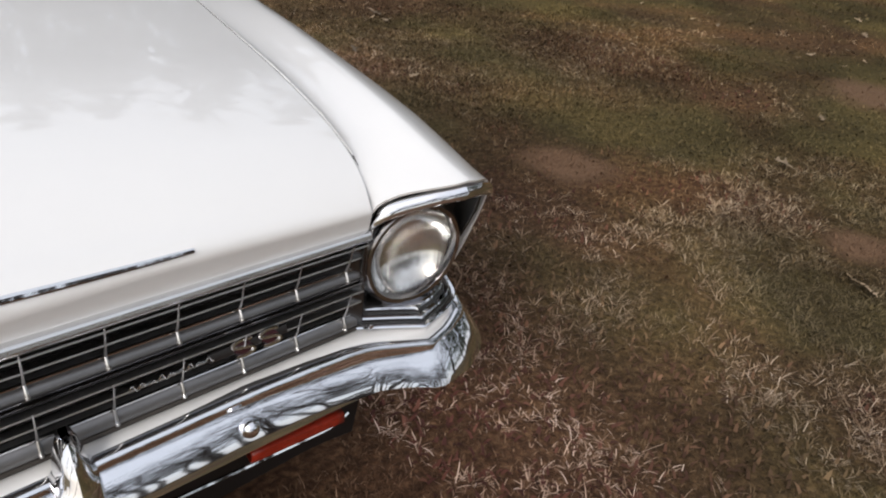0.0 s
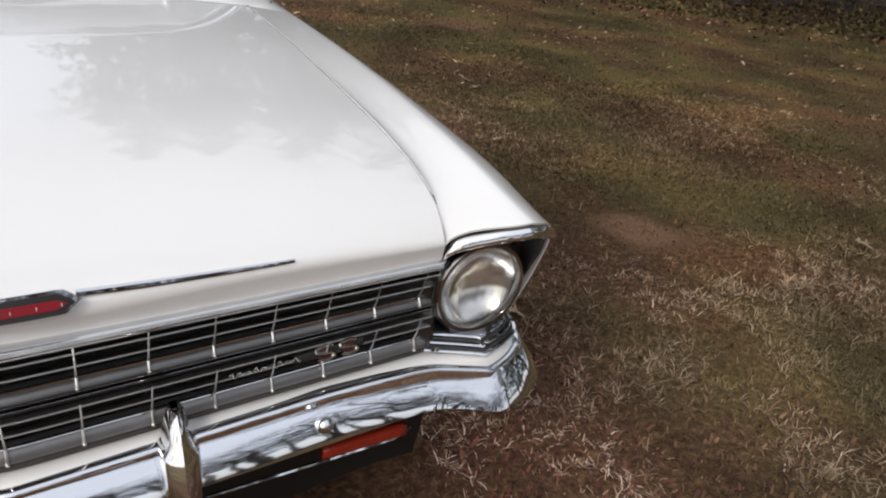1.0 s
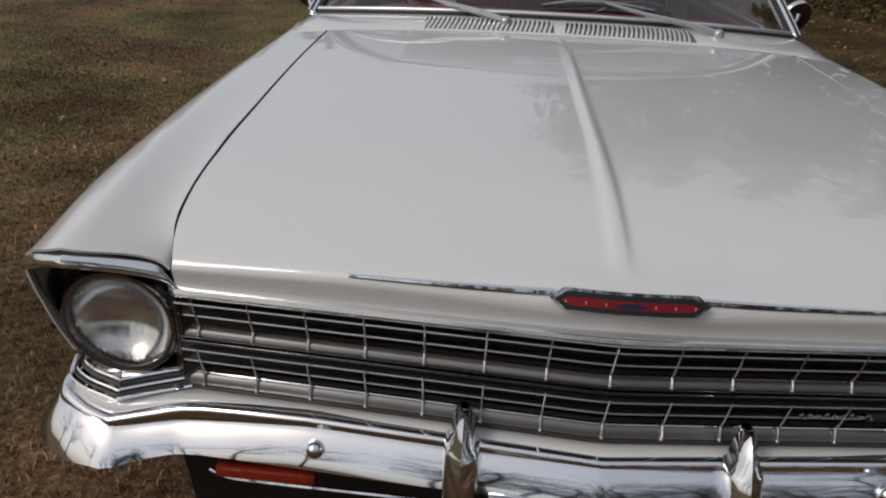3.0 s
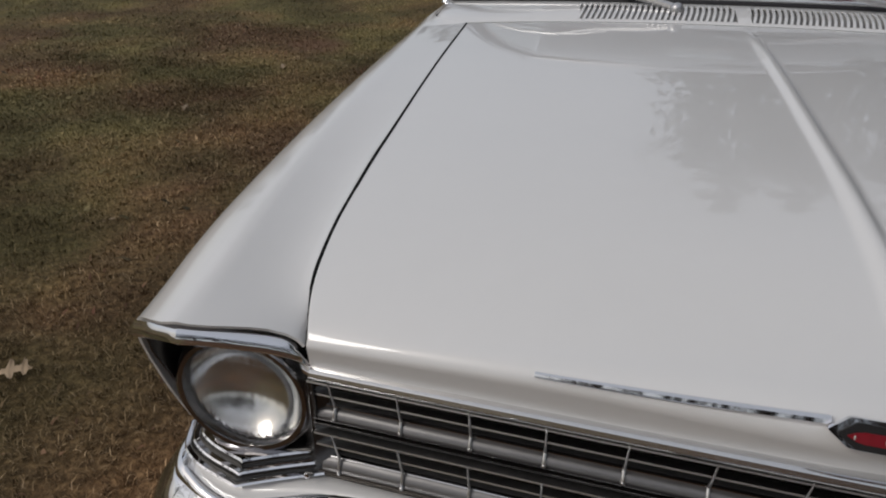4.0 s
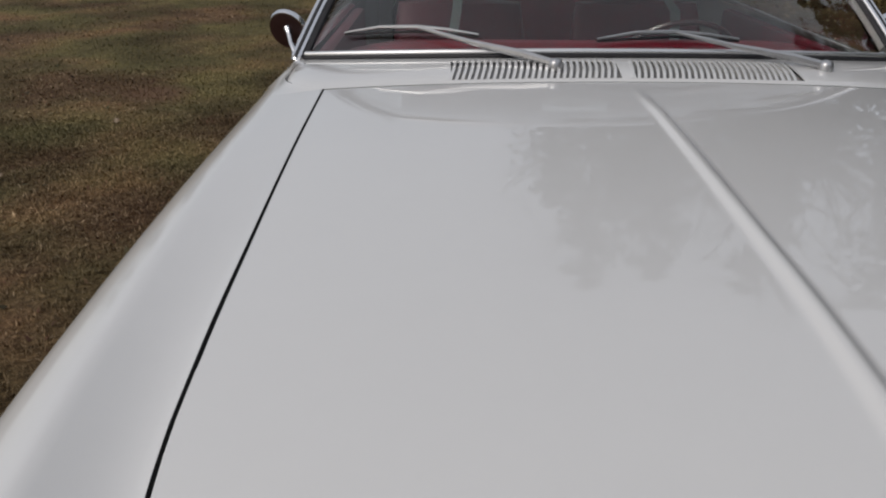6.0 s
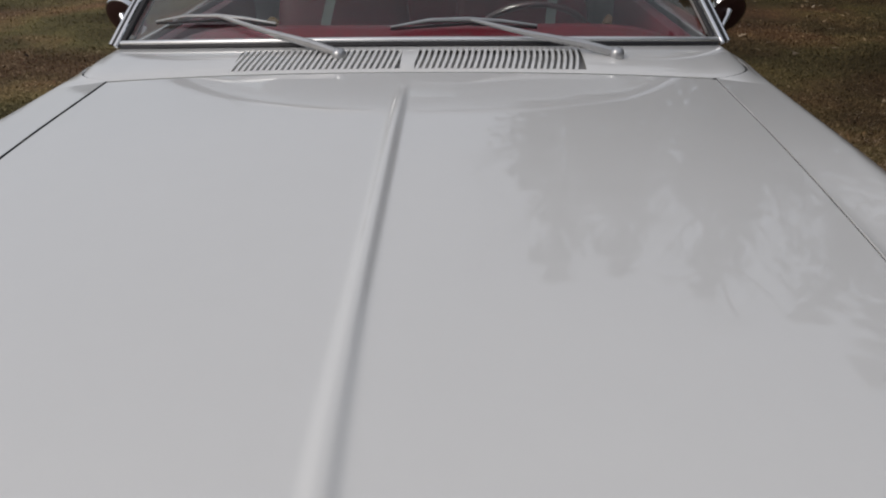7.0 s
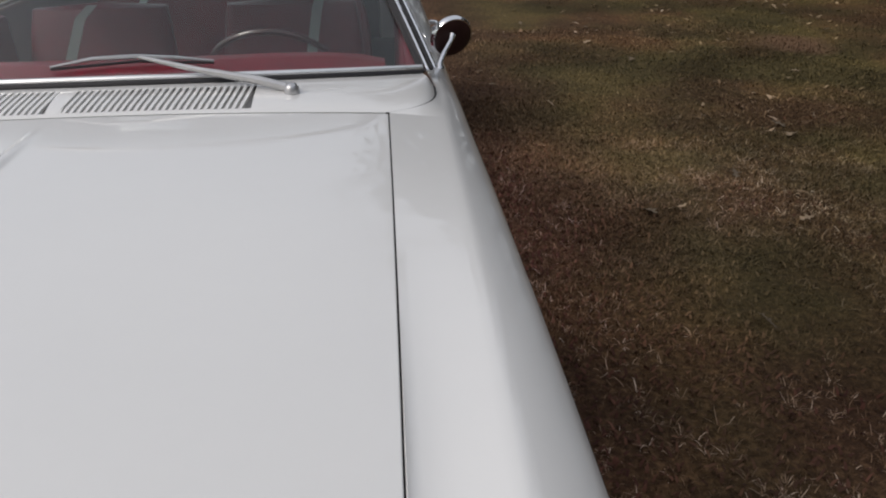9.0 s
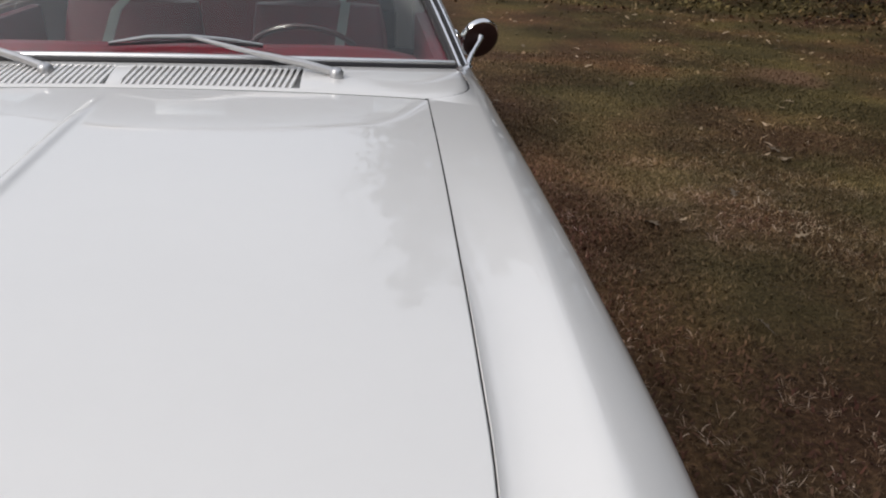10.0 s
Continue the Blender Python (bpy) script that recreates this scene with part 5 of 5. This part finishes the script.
# ---- wood's edge: litter, brush, trunks ----
M_BARK = mat("bark", (0.045, 0.034, 0.028), 0.9, 0, 0, 0.45, 4, 0.9, 30, 0.02)
M_LITTER = ground_material("leaf_litter", True)
for nd in M_LITTER.node_tree.nodes:
    if nd.name == "blade_tints":
        for e, c in zip(nd.color_ramp.elements, ((0.042, 0.019, 0.014), (0.090, 0.040, 0.028), (0.145, 0.068, 0.047), (0.22, 0.125, 0.090), (0.36, 0.27, 0.21))):
            e.color = (*c, 1)


def edge_dist(x, y):
    """Metres past the wood's edge."""
    return (x * 0.62 + y * 0.78 - 10.9) + 0.8 * noise.noise((x * 0.3, y * 0.3, 9))


pts = np.stack([rng.uniform(1, 26, 60000), rng.uniform(-8, 26, 60000)], 1)
keep = [(x, y, swell(x, y) + 0.012) for x, y in pts if edge_dist(x, y) > rng.normal(-0.3, 0.7) and edge_dist(x, y) < 6]
litter = blade_mesh("leaf_litter", np.array(keep), lambda n: rng.uniform(0.0, 0.05, n), lambda n: rng.uniform(0.010, 0.028, n), lambda n: rng.uniform(0.04, 0.09, n), M_LITTER, "fallen leaves along the wood's edge")
litter["category"] = "leaves"
M_BRUSH = mat("brush_twigs", (0.020, 0.014, 0.012), 0.9, 0, 0, 0.4, 10)
twigs = np.array([(x, y, rng.uniform(0, 0.5)) for x, y in np.stack([rng.uniform(2, 24, 30000), rng.uniform(-6, 24, 30000)], 1) if 0.6 < edge_dist(x, y) < 5])
brush = blade_mesh("brush", twigs, lambda n: rng.uniform(-0.1, 0.7, n), lambda n: rng.uniform(0.0012, 0.0045, n), lambda n: rng.uniform(0.1, 0.8, n), M_BRUSH, "dark bare brush at the wood's edge")
M_SHRUB = M_BLADE.copy()
for nd in M_SHRUB.node_tree.nodes:
    if nd.name == "blade_tints":
        for e, c in zip(nd.color_ramp.elements, ((0.010, 0.008, 0.006), (0.018, 0.014, 0.010), (0.030, 0.022, 0.014), (0.050, 0.034, 0.020), (0.095, 0.065, 0.042))):
            e.color = (*c, 1)
leafy = []
for x, y in np.stack([rng.uniform(2, 24, 90000), rng.uniform(-6, 24, 90000)], 1):
    d = edge_dist(x, y)
    if 0.5 < d < 4.5:
        tall = min(1.3, 0.35 * (d - 0.4)) * (0.7 + 0.8 * noise.noise((x * 0.8, y * 0.8, 31)))
        leafy.append((x, y, max(0.02, tall * rng.random())))
shrub = blade_mesh("undergrowth", np.array(leafy), lambda n: rng.uniform(-0.03, 0.06, n), lambda n: rng.uniform(0.012, 0.035, n), lambda n: rng.uniform(0.04, 0.11, n), M_SHRUB, "dark tangled undergrowth at the wood's edge")
shrub["category"] = "undergrowth"
brush["category"] = "brush"


def bare_tree(seed, height, girth):
    """Trunk and crown of bare branches."""
    r = random.Random(seed)
    crown = []

    def limb(p, d, length, rad, depth):
        pts, rr, q = [p.copy()], [rad], p.copy()
        steps = 4
        for k in range(steps):
            d = (d + Vector((r.uniform(-1, 1), r.uniform(-1, 1), r.uniform(-0.4, 0.7))) * 0.16).normalized()
            q = q + d * length / steps
            pts.append(q.copy())
            rr.append(rad * (1 - 0.6 * (k + 1) / steps))
        crown.append(tube(pts, rr, 5 if depth else 6, False))
        if depth < 3:
            for _ in range(4 if depth < 2 else 3):
                k = r.randint(1, steps)
                a = r.uniform(0, 2 * math.pi)
                nd = (d * 0.6 + Vector((math.cos(a), math.sin(a), r.uniform(0.0, 0.7)))).normalized()
                limb(pts[k], nd, length * r.uniform(0.45, 0.68), rr[k] * 0.65, depth + 1)

    trunk_pts = [Vector((0.15 * math.sin(k * 0.8 + seed), 0.12 * math.cos(k * 1.1 + seed) - 0.12 * math.cos(seed), height * k / 8)) for k in range(9)]
    trunk_r = [girth * (1.5 if k == 0 else 1.0) * (1 - 0.085 * k) for k in range(9)]
    for k in range(3, 9):
        for _ in range(3):
            a = r.uniform(0, 2 * math.pi)
            limb(trunk_pts[k], Vector((math.cos(a), math.sin(a), r.uniform(0.3, 1.0))).normalized(), height * r.uniform(0.22, 0.38), trunk_r[k] * 0.5, 1)
    return tube(trunk_pts, trunk_r, 12), join(*crown)


kinds = []
for k, (h, g) in enumerate(((9.0, 0.17), (11.0, 0.22), (8.0, 0.12))):
    tr_, cr_ = bare_tree(k + 2, h, g)
    tree = tagged(new("bare_tree"), "leafless grey-brown tree at the lawn's edge", "tree", "bare trees round the lawn")
    part("trunk", tr_, M_BARK, tree)
    part("crown", cr_, M_BARK, tree)
    kinds.append(tree)
tr2 = random.Random(12)
sites = []
while len(sites) < 34:
    x, y = tr2.uniform(3, 26), tr2.uniform(-10, 26)
    if edge_dist(x, y) > 2.6:
        sites.append((x, y))
tall = {}
for k in range(50):
    a = radians(256 + 64 * k / 43 + tr2.uniform(-3, 3)) if k < 44 else radians(190 + 14 * (k - 44) + tr2.uniform(-5, 5))
    d = tr2.uniform(20, 34) if k < 44 else tr2.uniform(18, 30)
    if k < 44:
        tall[len(sites)] = tr2.uniform(1.0, 1.35)
    sites.append((d * math.cos(a), d * math.sin(a)))
for k, (x, y) in enumerate(sites):
    m = pose(x, y, -0.03, 0, 0, tr2.uniform(0, 360)) @ Matrix.Scale(tall.get(k, 1.0), 4)
    if k < 3:
        kinds[k].matrix_basis = m
    else:
        copy_thing(kinds[k % 3], m)


def evergreen(seed, height):
    """A pine: straight trunk and tiers of drooping needle clumps."""
    r = random.Random(seed)
    vs, fs = [], []
    z = height * 0.12
    while z < height:
        reach = 0.30 * height * (1 - z / height) ** 0.75 + 0.25
        for _ in range(7):
            a, L = r.uniform(0, 2 * math.pi), reach * r.uniform(0.55, 1.1)
            for k in range(1, 9):
                q = k / 8
                c = Vector((math.cos(a) * L * q, math.sin(a) * L * q, z + 0.25 * q - 0.5 * L * 0.25 * q * q))
                for _ in range(3):
                    p = c + Vector((r.uniform(-1, 1), r.uniform(-1, 1), r.uniform(-0.6, 0.6))) * 0.24
                    d1 = Vector((r.uniform(-1, 1), r.uniform(-1, 1), r.uniform(-1, 0.4))).normalized() * r.uniform(0.18, 0.42)
                    d2 = d1.cross(Vector((r.uniform(-1, 1), r.uniform(-1, 1), 1))).normalized() * r.uniform(0.06, 0.14)
                    i = len(vs)
                    vs += [tuple(p - d2), tuple(p + d2), tuple(p + d1)]
                    fs.append((i, i + 1, i + 2))
        z += height * 0.045
    return tube([(0, 0, height * k / 6) for k in range(7)], [0.20 * (1 - 0.15 * k) for k in range(7)], 10), (vs, fs)


M_NEEDLE = mat("pine_needles", (0.035, 0.048, 0.022), 0.7, 0, 0, 0.35, 3)
pines = []
for k, h in enumerate((13.0, 16.0)):
    tr_, cr_ = evergreen(40 + k, h)
    tree = tagged(new("pine_tree"), "tall dark green pine in the wood behind the lawn", "tree", "pines behind the lawn")
    part("trunk", tr_, M_BARK, tree)
    part("crown", cr_, M_NEEDLE, tree)
    pines.append(tree)
spots_p = [(2.6 + 1.5 * k + tr2.uniform(-0.6, 0.6), 21.5 - 0.3 * k + tr2.uniform(-2, 3)) for k in range(16)] + [(12.5 + tr2.uniform(0, 5), 16 - 1.9 * k) for k in range(14)] + [(6.0 - 3.4 * k + tr2.uniform(-1, 1), 72 + tr2.uniform(-5, 5)) for k in range(20)]
for k, (x, y) in enumerate(spots_p):
    m = pose(x, y, -0.05, 0, 0, tr2.uniform(0, 360))
    if k < 2:
        pines[k].matrix_basis = m
    else:
        copy_thing(pines[k % 2], m)
